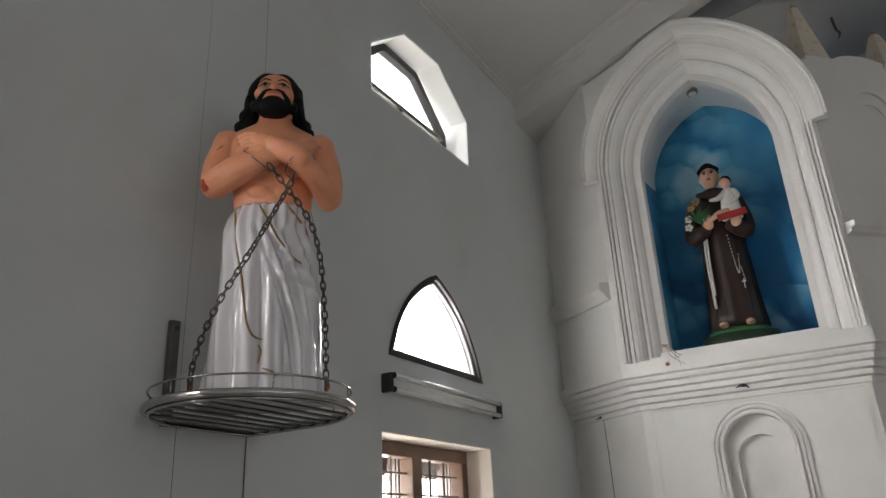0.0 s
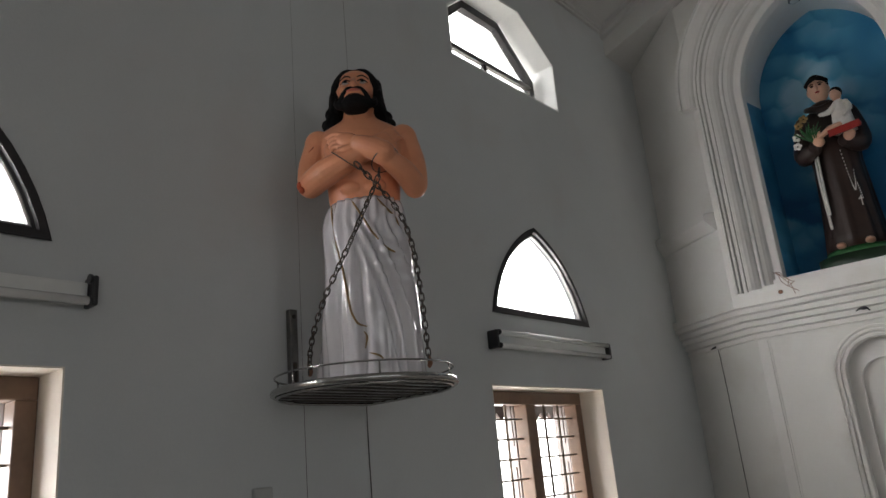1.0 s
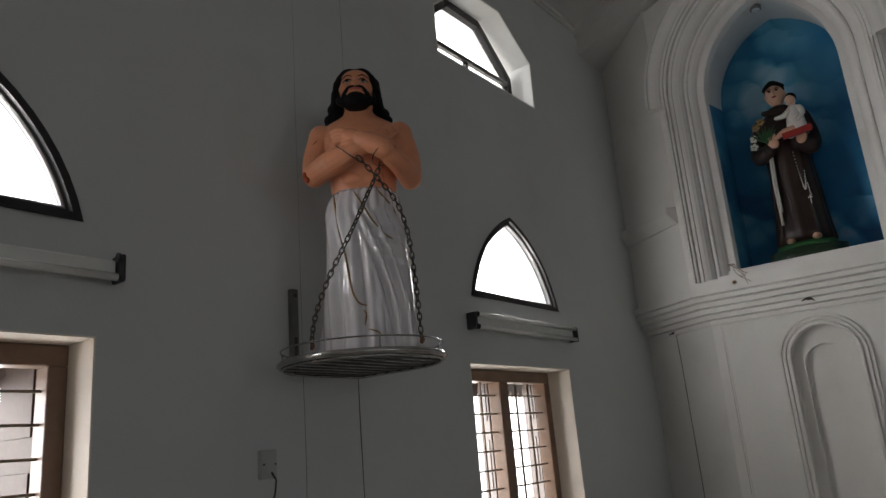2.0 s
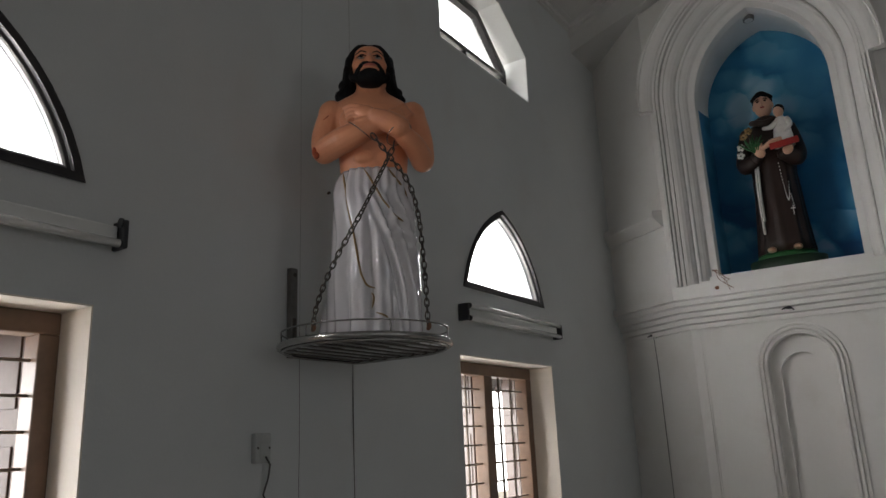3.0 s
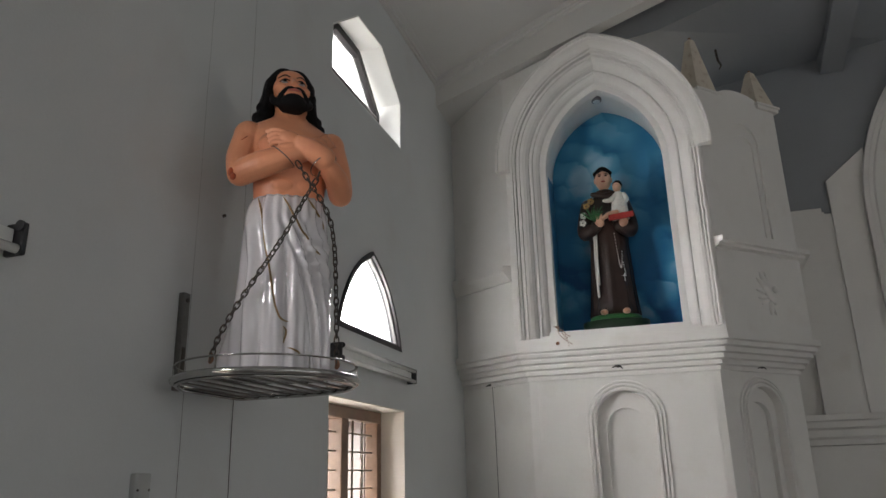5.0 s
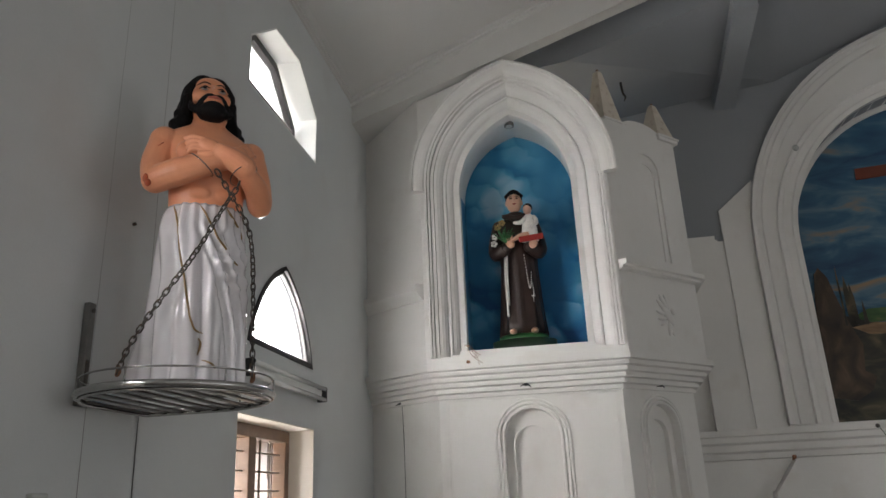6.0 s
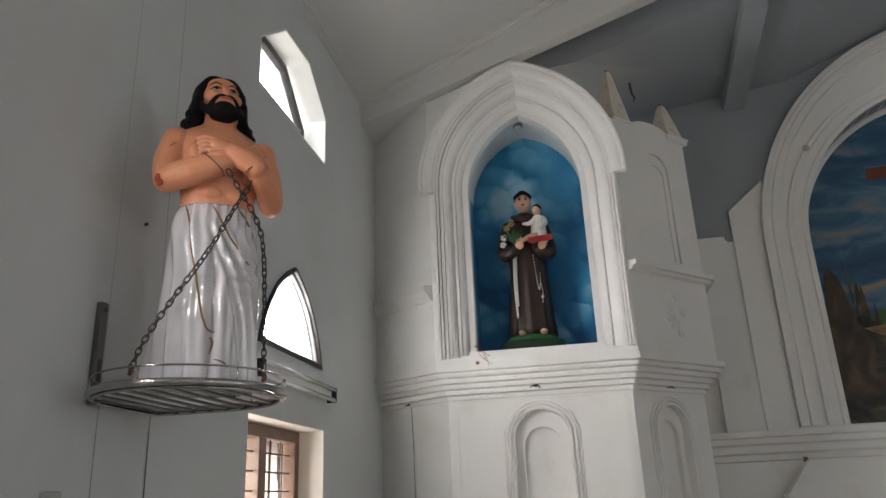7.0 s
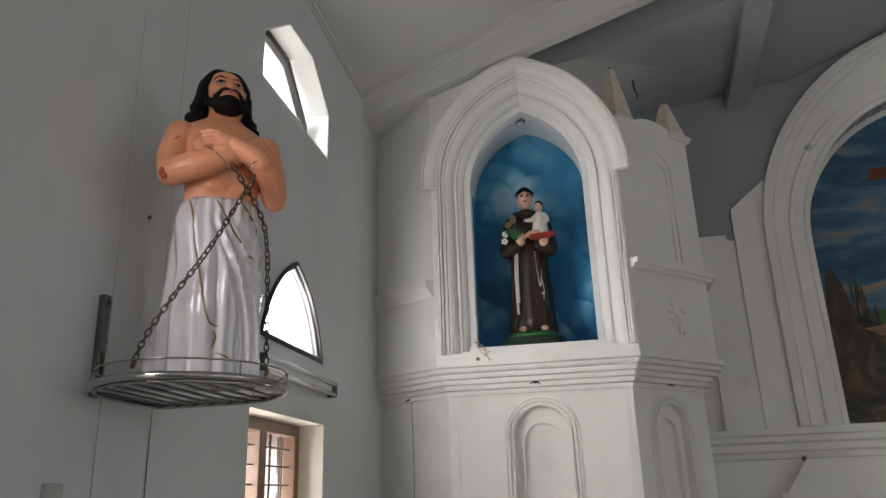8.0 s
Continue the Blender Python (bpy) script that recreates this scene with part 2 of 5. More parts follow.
def tube(bm, pts, r, n=8, mi=0, closed=False, taper=None):
    """A round rod along points."""
    pts = [Vector(p) for p in pts]
    rings, up = [], None
    for k, p in enumerate(pts):
        a = pts[k - 1] if (k or closed) else p
        b = pts[(k + 1) % len(pts)] if (k + 1 < len(pts) or closed) else p
        d = (b - a).normalized()
        if up is None:
            up = Vector((0, 0, 1)) if abs(d.z) < 0.9 else Vector((1, 0, 0))
        side = d.cross(up).normalized()
        up = side.cross(d).normalized()
        rr = taper[k] if taper else r
        rings.append([p + rr * (math.cos(2 * math.pi * j / n) * side + math.sin(2 * math.pi * j / n) * up) for j in range(n)])
    if closed:
        rings.append(rings[0][:])
    loft(bm, rings, not closed, mi, smooth=True)
    if closed:
        bmesh.ops.remove_doubles(bm, verts=bm.verts, dist=1e-6)
    return bm


def ball(bm, c, r, m=None, mi=0, u=20, v=12):
    """An ellipsoid: centre, three radii, an optional turn."""
    rad = Matrix.Diagonal((*r, 1))
    mm = Matrix.Translation(c) @ (m or Matrix()) @ rad
    res = bmesh.ops.create_uvsphere(bm, u_segments=u, v_segments=v, radius=1, matrix=mm)
    for f in {f for w in res["verts"] for f in w.link_faces}:
        f.material_index, f.smooth = mi, True
    return bm


def sweep(bm, path, prof, to3, closed=False, mi=0, ends=True):
    """A moulding: the profile (offset to the left of the path, height) along a path in a plane."""
    n = len(path)
    P = [Vector(p) for p in path]
    rings = []
    for k in range(n):
        ds = []
        if k or closed:
            ds.append((P[k] - P[k - 1]).normalized())
        if k + 1 < n or closed:
            ds.append((P[(k + 1) % n] - P[k]).normalized())
        ns = [Vector((-d.y, d.x)) for d in ds]
        nn = sum(ns, Vector((0, 0))).normalized()
        mitre = 1 / max(0.35, nn.dot(ns[0]))
        rings.append([to3(P[k].x + nn.x * o * mitre, P[k].y + nn.y * o * mitre, h) for o, h in prof])
    vs = [[bm.verts.new(p) for p in r] for r in rings]
    m = len(prof)
    for k in range(n if closed else n - 1):
        a, b = vs[k], vs[(k + 1) % n]
        for j in range(m - 1):
            bm.faces.new((a[j], a[j + 1], b[j + 1], b[j])).material_index = mi
    if ends and not closed:
        for r in (vs[0], vs[-1]):
            bm.faces.new(r).material_index = mi
    return bm


def slab(bm, outline, holes, to3, h0, h1):
    """A plate with openings that go through it, between two heights over its plane."""
    for h in (h0, h1):
        loops = []
        for lp in [outline] + holes:
            vs = [bm.verts.new(to3(a, b, h)) for a, b in lp]
            loops.append([bm.edges.new((vs[k], vs[(k + 1) % len(vs)])) for k in range(len(vs))])
        bmesh.ops.triangle_fill(bm, use_beauty=True, use_dissolve=False, edges=[e for l in loops for e in l])
    for lp in [outline] + holes:
        n = len(lp)
        a = [bm.verts.new(to3(*p, h0)) for p in lp]
        b = [bm.verts.new(to3(*p, h1)) for p in lp]
        for k in range(n):
            bm.faces.new((a[k], a[(k + 1) % n], b[(k + 1) % n], b[k]))
    bmesh.ops.remove_doubles(bm, verts=bm.verts, dist=1e-5)
    return bm


def pointed(cx, half, z0, spring, rise, n=14):
    """Outline of a pointed-arch opening, from its bottom left over the apex to its bottom right."""
    R = (half * half + rise * rise) / (2 * half)
    c = R - half
    top = math.atan2(rise, c)
    left = [(cx + c - R * math.cos(top * k / n), spring + R * math.sin(top * k / n)) for k in range(n + 1)]
    right = [(2 * cx - x, z) for x, z in reversed(left[:-1])]
    return [(cx - half, z0)] + left + right + [(cx + half, z0)]


def round_arch(cx, half, z0, spring, n=16):
    arc = [(cx - half * math.cos(math.pi * k / n), spring + half * math.sin(math.pi * k / n)) for k in range(n + 1)]
    return [(cx - half, z0)] + arc + [(cx + half, z0)]


def on_x(x0, s=1):
    """A plane across x: (a, b, h) gives y, z and height from it."""
    return lambda a, b, h: (x0 + s * h, a, b)


def on_line(p, q):
    """An upright plane through two points of the plan; height is to its right-hand side."""
    d = (Vector(q) - Vector(p)).normalized()
    nrm = Vector((d.y, -d.x))
    return lambda a, b, h: (p[0] + d.x * a + nrm.x * h, p[1] + d.y * a + nrm.y * h, b)


# ---- the nave: walls, floor, ceiling ----
NAVE_W, Y_BACK, Y_FRONT = 11.2, -9.0, 5.30
BAYS = (3.79, 0.43)
HEX_TOP = [(3.15, 4.07), (3.15, 4.42), (3.53, 4.73), (3.97, 4.75), (4.36, 4.46), (4.35, 4.07)]


def tri_outline(c, half=0.515, z0=2.50, rise=0.58, n=10):
    """Spherical triangle: a flat foot and two bowed sides that meet in a point."""
    R = (half * half + rise * rise) / (2 * half) * 1.45
    mx, mz = -half / 2, rise / 2
    L = math.hypot(half, rise)
    d = math.sqrt(R * R - L * L / 4)
    cx, cz = mx + d * rise / L, mz - d * half / L
    a0, a1 = math.atan2(-cz, -half - cx), math.atan2(rise - cz, -cx)
    if a0 < 0:
        a0 += 2 * math.pi
    left = [(cx + R * math.cos(a0 + (a1 - a0) * k / n), cz + R * math.sin(a0 + (a1 - a0) * k / n)) for k in range(n + 1)]
    return [(c + x, z0 + z) for x, z in left] + [(c - x, z0 + z) for x, z in reversed(left[:-1])]


# unseen east openings, added and placed to balance the light in the nave
HIGH = (-6.29,)
EAST = (0.43, -2.93, -6.29)
WIN_HALF, WIN_TOP, WIN_SILL = 0.59, 2.10, 0.80
bm = bmesh.new()
holes = [HEX_TOP]
for c in BAYS:
    holes += [tri_outline(c), [(c - WIN_HALF, WIN_SILL), (c - WIN_HALF, WIN_TOP), (c + WIN_HALF, WIN_TOP), (c + WIN_HALF, WIN_SILL)]]
slab(bm, [(Y_BACK, 0), (Y_BACK, 5.6), (8.0, 5.6), (8.0, 0)], holes, on_x(0), 0, -0.30)
struct(part("wall_west", bm, WALL), "grey-white painted plaster wall with three kinds of window", "wall")

bm = bmesh.new()
slab(bm, [(Y_BACK, 0), (Y_BACK, 5.6), (8.0, 5.6), (8.0, 0)], [[(c - 1.0, 0.8), (c - 1.0, 3.2), (c + 1.0, 3.2), (c + 1.0, 0.8)] for c in EAST] + [[(c - 0.6, 4.0), (c - 0.6, 4.75), (c + 0.6, 4.75), (c + 0.6, 4.0)] for c in HIGH], on_x(NAVE_W), 0, 0.30)
struct(part("wall_east", bm, WALL), "unseen grey-white plaster wall with plain openings added to let in light", "wall")
bm = bmesh.new()
slab(bm, [(-0.3, 0), (-0.3, 8.0), (NAVE_W + 0.3, 8.0), (NAVE_W + 0.3, 0)], [[(4.1, 0.02), (4.1, 2.9), (7.1, 2.9), (7.1, 0.02)], [(5.0, 4.2), (5.0, 5.6), (6.2, 5.6), (6.2, 4.2)]], lambda a, b, h: (a, Y_BACK + h, b), 0, -0.3)
struct(part("wall_south", bm, WALL), "unseen grey-white plaster wall with a wide opening added to let in light", "wall")
bm = bmesh.new()
box(bm, -0.3, NAVE_W + 0.3, Y_BACK - 0.3, 8.0, -0.2, 0.0)
struct(part("floor", bm, FLOOR), "polished stone church floor", "floor")
bm = bmesh.new()
box(bm, -60, 60, -60, 60, -0.4, -0.21)
struct(part("ground", bm, mat("dry_earth", (0.30, 0.26, 0.2), 0.9, vary=0.2)), "dry bare earth outside the church", "ground")

haze = bpy.data.materials.new("white_hazy_sky")
haze.use_nodes = True
hb_ = haze.node_tree.nodes["Principled BSDF"]
hb_.inputs["Base Color"].default_value = (0, 0, 0, 1)
hb_.inputs["Emission Color"].default_value = (1.0, 0.99, 0.97, 1)
hb_.inputs["Emission Strength"].default_value = 7.0
bm = bmesh.new()
box(bm, -12.1, -12.0, -40, 50, -0.2, 40)
struct(part("backdrop", bm, haze), "white hazy sky seen outside the windows", "sky")

SLOPE, EAVE, RIDGE = 0.425, 5.15, NAVE_W / 2
bm = bmesh.new()
prof = [(-0.3, EAVE - 0.3 * SLOPE), (RIDGE, EAVE + RIDGE * SLOPE), (NAVE_W + 0.3, EAVE - 0.3 * SLOPE)]
loft(bm, [[(x, y, z) for x, z in prof] + [(x, y, z + 0.2) for x, z in reversed(prof)] for y in (Y_BACK, 5.74)])
struct(part("ceiling", bm, CEIL), "white sloping plaster ceiling", "ceiling")

# cornice line where the wall meets the ceiling
bm = bmesh.new()
loft(bm, [[(0.0, y, 5.10), (0.018, y, 5.105), (0.018, y, 5.125), (0.035, y, 5.13), (0.035, y, 5.16), (0.07, y, 5.175), (0.07, y, 5.24), (0.0, y, 5.22)] for y in (Y_BACK, 5.28)])
struct(part("cornice_trim", bm, CEIL), "thin plaster cornice moulding under the ceiling", "trim")
bm = bmesh.new()
loft(bm, [[(x, 5.28, EAVE + x * SLOPE + 0.02), (x, 5.22, EAVE + x * SLOPE + 0.02), (x, 5.22, EAVE + x * SLOPE - 0.05), (x, 5.245, EAVE + x * SLOPE - 0.055), (x, 5.245, EAVE + x * SLOPE - 0.085), (x, 5.28, EAVE + x * SLOPE - 0.09)] for x in (0.0, RIDGE)])
struct(part("beam_trim", bm, CEIL), "thin plaster moulding along the sloping beam", "trim")

# sloping beam that crosses in front of the chancel
bm = bmesh.new()
sec = [(0.0, 4.91), (0.8, 4.91 + 0.8 * 0.343), (RIDGE, 4.91 + RIDGE * 0.343), (NAVE_W, 4.91), (NAVE_W, 5.20), (RIDGE, EAVE + RIDGE * SLOPE + 0.05), (0.8, EAVE + 0.8 * SLOPE + 0.05), (0.0, 5.20)]
# thin away from the wall: the darker infill behind stands in for underside shade
loft(bm, [[(x, 5.28, z) for x, z in sec], [(x, 5.74 if x == 0 else 5.42, z) for x, z in sec]], smooth=False)
struct(part("sloping_beam", bm, CEIL), "cream-white plastered beam rising with the roof", "beam")

# ---- windows of the west wall ----
DAY = 60.0
for c in BAYS:
    # pointed three-sided window
    win = struct(empty("window_1" if c > 2 else "window_2"), "bowed triangular window with dark frame and white frosted glass", "window")
    out = tri_outline(c)
    bm = bmesh.new()
    sweep(bm, out, [(0.006, 0.012), (0.0, 0.014), (-0.024, 0.014), (-0.026, -0.004), (-0.035, -0.006), (-0.037, -0.05), (0.0, -0.05)], on_x(0), closed=True)
    part("window_frame", bm, FRAME, win)
    bm = bmesh.new()
    sweep(bm, out, [(-0.033, -0.010), (-0.039, -0.006), (-0.045, -0.012), (-0.045, -0.028)], on_x(0), closed=True)
    part("glazing_bead", bm, mat("grey_bead", (0.22, 0.21, 0.2), 0.4), win)
    bm = bmesh.new()
    inner = tri_outline(c, 0.475, 2.523, 0.537)
    slab(bm, inner, [], on_x(0), -0.030, -0.036)
    pane = part("pane", bm, GLASS, win)
    pane.visible_shadow = False

    # wooden window with iron bars
    win = struct(empty("window_3" if c > 2 else "window_4"), "brown wooden window with iron bars in a cream reveal", "window")
    y0, y1, z0, z1 = c - WIN_HALF, c + WIN_HALF, WIN_SILL, WIN_TOP
    for nm, q in (("reveal_head", (-0.30, -0.001, y0, y1, z1 - 0.006, z1 + 0.004)), ("reveal_jamb", (-0.30, -0.001, y0 - 0.004, y0 + 0.006, z0, z1)), ("reveal_jamb", (-0.30, -0.001, y1 - 0.006, y1 + 0.004, z0, z1)), ("window_sill", (-0.30, 0.03, y0, y1, z0 - 0.03, z0 + 0.01))):
        bm = bmesh.new()
        box(bm, *q)
        part(nm, bm, CREAM, win, "cream painted plaster")
    xf0, xf1, fw = -0.26, -0.17, 0.075
    for nm, q in (("frame_head", (xf0, xf1, y0 + 0.006, y1 - 0.006, z1 - 0.006 - fw, z1 - 0.006)), ("frame_foot", (xf0, xf1, y0 + 0.006, y1 - 0.006, z0 + 0.01, z0 + 0.01 + fw)), ("frame_jamb", (xf0, xf1, y0 + 0.006, y0 + fw, z0 + 0.08, z1 - 0.08)), ("frame_jamb", (xf0, xf1, y1 - fw, y1 - 0.006, z0 + 0.08, z1 - 0.08)), ("mullion", (xf0, xf1, c - 0.05, c + 0.05, z0 + 0.08, z1 - 0.08))):
        bm = bmesh.new()
        box(bm, *q, bevel=0.006)
        part(nm, bm, WOOD, win)
    for a, b in ((y0 + fw, c - 0.05), (c + 0.05, y1 - fw)):
        for z in np.arange(z0 + 0.12, z1 - 0.14, 0.113):
            bm = bmesh.new()
            tube(bm, [(-0.215, a - 0.01, z), (-0.215, b + 0.01, z)], 0.006, 6)
            part("horizontal_bar", bm, BAR, win, smooth=True)
        for k in (1, 2):
            bm = bmesh.new()
            y = a + (b - a) * k / 3
            box(bm, -0.222, -0.210, y - 0.006, y + 0.006, z0 + 0.09, z1 - 0.08, 0.002)
            part("upright_bar", bm, BAR, win)
    # shutter leaves standing open outside, hinged on the far side of each half
    swing = -43 if c > 2 else 4
    for y in (y1 - 0.03, c - 0.02):
        bm = bmesh.new()
        box(bm, -0.30, 0.0, -0.014, 0.014, z0 + 0.05, z1 - 0.07, 0.004, pose(-0.275, y, 0, 0, 0, swing))
        leaf = part("shutter", bm, SHADEWOOD, win, "opened brown wooden shutter leaf")
        bm = bmesh.new()
        for za in np.arange(z0 + 0.15, z1 - 0.3, 0.42):
            box(bm, -0.25, -0.05, -0.020, -0.013, za, za + 0.30, 0.004, pose(-0.275, y, 0, 0, 0, swing))
        part("shutter_panel", bm, SHADEWOOD, leaf)
    # scalloped eaves board with its soffit, fixed to the wall
    eaves = thing("eaves", "dark scalloped wooden eaves outside the window", "eaves", "eaves outside the windows")
    n = 20
    low = [(y0 - 0.3 + (y1 - y0 + 0.9) * (k + j / 4) / n, 2.02 - 0.045 * math.sin(math.pi * j / 4)) for k in range(n) for j in range(4)]
    bm = bmesh.new()
    slab(bm, [(y0 - 0.3, 2.33)] + low + [(y1 + 0.6, 2.02), (y1 + 0.6, 2.33)], [], on_x(-0.62), 0, -0.03)
    part("eaves_board", bm, SHADEWOOD, eaves)
    bm = bmesh.new()
    box(bm, -0.65, -0.302, y0 - 0.3, y1 + 0.6, 2.30, 2.34)
    part("soffit", bm, SHADEWOOD, eaves)

# many-sided upper window in a deep white reveal
win = struct(empty("window_5"), "many-sided upper window, its dark metal sash tilted open", "window")
bm = bmesh.new()
sweep(bm, HEX_TOP, [(-0.001, -0.002), (-0.012, -0.002), (-0.012, -0.299), (-0.001, -0.299)], on_x(0), closed=True)
part("window_reveal", bm, REVEAL, win, "bright white plaster reveal")
inner = [(3.20, 4.11), (3.20, 4.42), (3.52, 4.70), (3.93, 4.70), (4.30, 4.37), (4.30, 4.11)]
sash = lambda a, b, h: (-0.19 + h, a, b)
bm = bmesh.new()
sweep(bm, inner, [(0.02, 0.025), (-0.040, 0.025), (-0.045, -0.02), (0.02, -0.02)], sash, closed=True)
part("window_frame", bm, FRAME, win)
bm = bmesh.new()
box(bm, -0.205, -0.165, 3.21, 4.29, 4.30, 4.335, 0.006)
part("transom", bm, OLDSTEEL, win)
bm = bmesh.new()
box(bm, -0.202, -0.166, 3.72, 3.75, 4.15, 4.30, 0.004)
part("upright_bar", bm, FRAME, win)
bm = bmesh.new()
slab(bm, [(a * 1.0, b) for a, b in inner], [], sash, -0.004, -0.009)
pane = part("pane", bm, GLASS, win)
pane.visible_shadow = False

# daylight in the openings
for c in BAYS:
    window_light(look((-0.95, c, 1.40), (1, c, 1.40)), 1.9, 1.7, DAY * (1.5 if c > 2 else 2.1))
    window_light(look((-0.022, c, 2.70), (1, c, 2.70)), 0.50, 0.34, DAY * (0.42 if c > 2 else 0.32))
    window_light(look((-0.31, c, 2.78), (1, c, 2.6)), 1.15, 0.75, DAY * 0.7)
window_light(look((-0.33, 3.76, 4.45), (1, 3.76, 4.2)), 1.3, 0.8, DAY * 0.10)
# fill lamps in the added east and south openings, out of view
for c, k in zip(EAST, (0.55, 0.30, 0.60)):
    window_light(look((NAVE_W + 0.2, c, 2.0), (0, c, 1.9)), 1.8, 2.2, DAY * k, (0.96, 0.98, 1.0))
window_light(look((5.6, Y_BACK - 0.2, 1.5), (5.6, 0, 1.5)), 0.8, 2.6, DAY * 0.08, (0.98, 0.98, 1.0))

for c in HIGH:
    window_light(look((NAVE_W + 0.2, c, 4.38), (0, c, 4.1)), 1.15, 0.72, DAY * 0.3, (0.92, 0.96, 1.0))
window_light(look((5.6, Y_BACK - 0.2, 4.9), (5.6, 0, 4.6)), 1.15, 1.35, DAY * 0.06, (0.92, 0.96, 1.0))

# ---- corner pier with the saint's niche ----
NX = 1.42
LOW = [(-0.02, 5.90), (0.67, 5.50), (2.14, 5.50), (2.77, 6.15), (2.77, 8.0)]
TOPP = [(-0.02, 5.76), (0.60, 5.36), (2.22, 5.36), (2.91, 6.07), (2.91, 8.0)]
pier = struct(empty("pier"), "white plaster corner pier with arched panels and mouldings", "pier")


def face(p, q):
    return on_line(p, q), math.hypot(q[0] - p[0], q[1] - p[1])


def panelled(name, p, q, z0, z1, arches, thick=0.05, moulded=True):
    """One face of the pier with stepped, round-headed blind panels sunk in it."""
    to3, w = face(p, q)
    bm = bmesh.new()
    slab(bm, [(0, z0), (0, z1), (w, z1), (w, z0)], [round_arch(c, r, b, s) for c, r, b, s in arches], to3, 0, -thick)
    body = part(name, bm, PIER, pier)
    for c, r, b, s in arches:
        bm = bmesh.new()
        slab(bm, [(c - r - 0.03, b - 0.03), (c - r - 0.03, s + r + 0.03), (c + r + 0.03, s + r + 0.03), (c + r + 0.03, b - 0.03)], [round_arch(c, r * 0.70, b, s - r * 0.28)], to3, -thick - 0.002, -2 * thick)
        slab(bm, [(c - r, b), (c - r, s + r), (c + r, s + r), (c + r, b)], [], to3, -2 * thick + 0.004, -2.4 * thick)
        part("sunk_panel", bm, PIER, body)
        if not moulded:
            continue
        bm = bmesh.new()
        arch = round_arch(c, r, b, s)
        sweep(bm, arch, [(0.0, 0.0), (0.0, 0.020), (0.004, 0.026), (0.018, 0.026), (0.022, 0.020), (0.024, 0.002), (0.032, 0.002), (0.034, 0.018), (0.038, 0.022), (0.050, 0.022), (0.053, 0.016), (0.055, 0.002), (0.063, 0.002), (0.065, 0.014), (0.078, 0.014), (0.082, 0.0)], to3)
        part("arch_moulding", bm, PIER, body)
    return body


panelled("lower_face", LOW[1], LOW[2], 0.0, 2.42, [(NX - 0.68, 0.22, 0.5, 2.05)])
panelled("lower_face", LOW[2], LOW[3], 0.0, 2.42, [(0.43, 0.19, 0.5, 2.08)])
panelled("lower_face", LOW[0], LOW[1], 0.0, 2.42, [])
panelled("lower_face", LOW[3], LOW[4], 0.0, 2.42, [])
# raised border strips of the panels
to3, w = face(LOW[1], LOW[2])
for a in (0.06, w - 0.065):
    bm = bmesh.new()
    slab(bm, [(a, 0.0), (a, 2.36), (a + 0.012, 2.36), (a + 0.012, 0.0)], [], to3, -0.001, 0.010)
    slab(bm, [(a + 0.018, 0.0), (a + 0.018, 2.35), (a + 0.026, 2.35), (a + 0.026, 0.0)], [], to3, -0.001, 0.007)
    part("border_strip", bm, PIER, pier)
bm = bmesh.new()
slab(bm, [(0.06, 2.362), (0.06, 2.374), (w - 0.04, 2.374), (w - 0.04, 2.362)], [], to3, -0.001, 0.010)
part("border_strip", bm, PIER, pier)

# stepped cornice round the pier, between its two storeys
CORN = [(-0.02, 2.38), (0.022, 2.382), (0.022, 2.408), (0.010, 2.410), (0.010, 2.418), (0.055, 2.424), (0.055, 2.450), (0.044, 2.452), (0.044, 2.460), (0.090, 2.466), (0.090, 2.492), (0.080, 2.494), (0.080, 2.502), (0.125, 2.508), (0.128, 2.534), (0.118, 2.536), (0.118, 2.544), (0.165, 2.552), (0.170, 2.574), (0.162, 2.576), (0.162, 2.584), (0.195, 2.592), (0.195, 2.640), (-0.02, 2.645)]
bm = bmesh.new()
sweep(bm, LOW, [(-o, z) for o, z in CORN], lambda a, b, h: (a, b, h))
part("cornice", bm, PIER, pier)

# upper storey: slab with the niche opening
SPR = 4.22
to3 = lambda a, b, h: (a, 5.36 - h, b)
hood = pointed(NX - 0.008, 0.887, 4.175, SPR, 1.14, 24)
bm = bmesh.new()
outer = [(0.60, 2.64), (0.60, 5.09), (0.98, 5.23)] + [p for p in hood[1:-1] if p[0] > 1.12 or p[1] > 5.25] + [(2.22, 4.20), (2.22, 2.64)]
slab(bm, outer, [pointed(NX, 0.74, 2.70, SPR, 1.0)], to3, 0, -0.10)
part("niche_face", bm, PIER, pier)
# nested mouldings of the niche frame
bm = bmesh.new()
opening = pointed(NX, 0.50, 2.70, SPR, 0.735, 24)
sweep(bm, opening, [(0.0, -0.30), (0.0, -0.21), (0.004, -0.205), (0.052, -0.200), (0.056, -0.192), (0.064, -0.165), (0.080, -0.140), (0.100, -0.125), (0.104, -0.118), (0.106, -0.102), (0.112, -0.096), (0.122, -0.096), (0.128, -0.102), (0.132, -0.110), (0.140, -0.080), (0.156, -0.050), (0.178, -0.030), (0.200, -0.020), (0.204, -0.004), (0.224, 0.0), (0.226, -0.022), (0.233, -0.022), (0.235, 0.020), (0.248, 0.024), (0.250, 0.004), (0.256, 0.004), (0.258, 0.036), (0.275, 0.040), (0.277, 0.0)], to3)
part("niche_frame", bm, PIER, pier)
bm = bmesh.new()
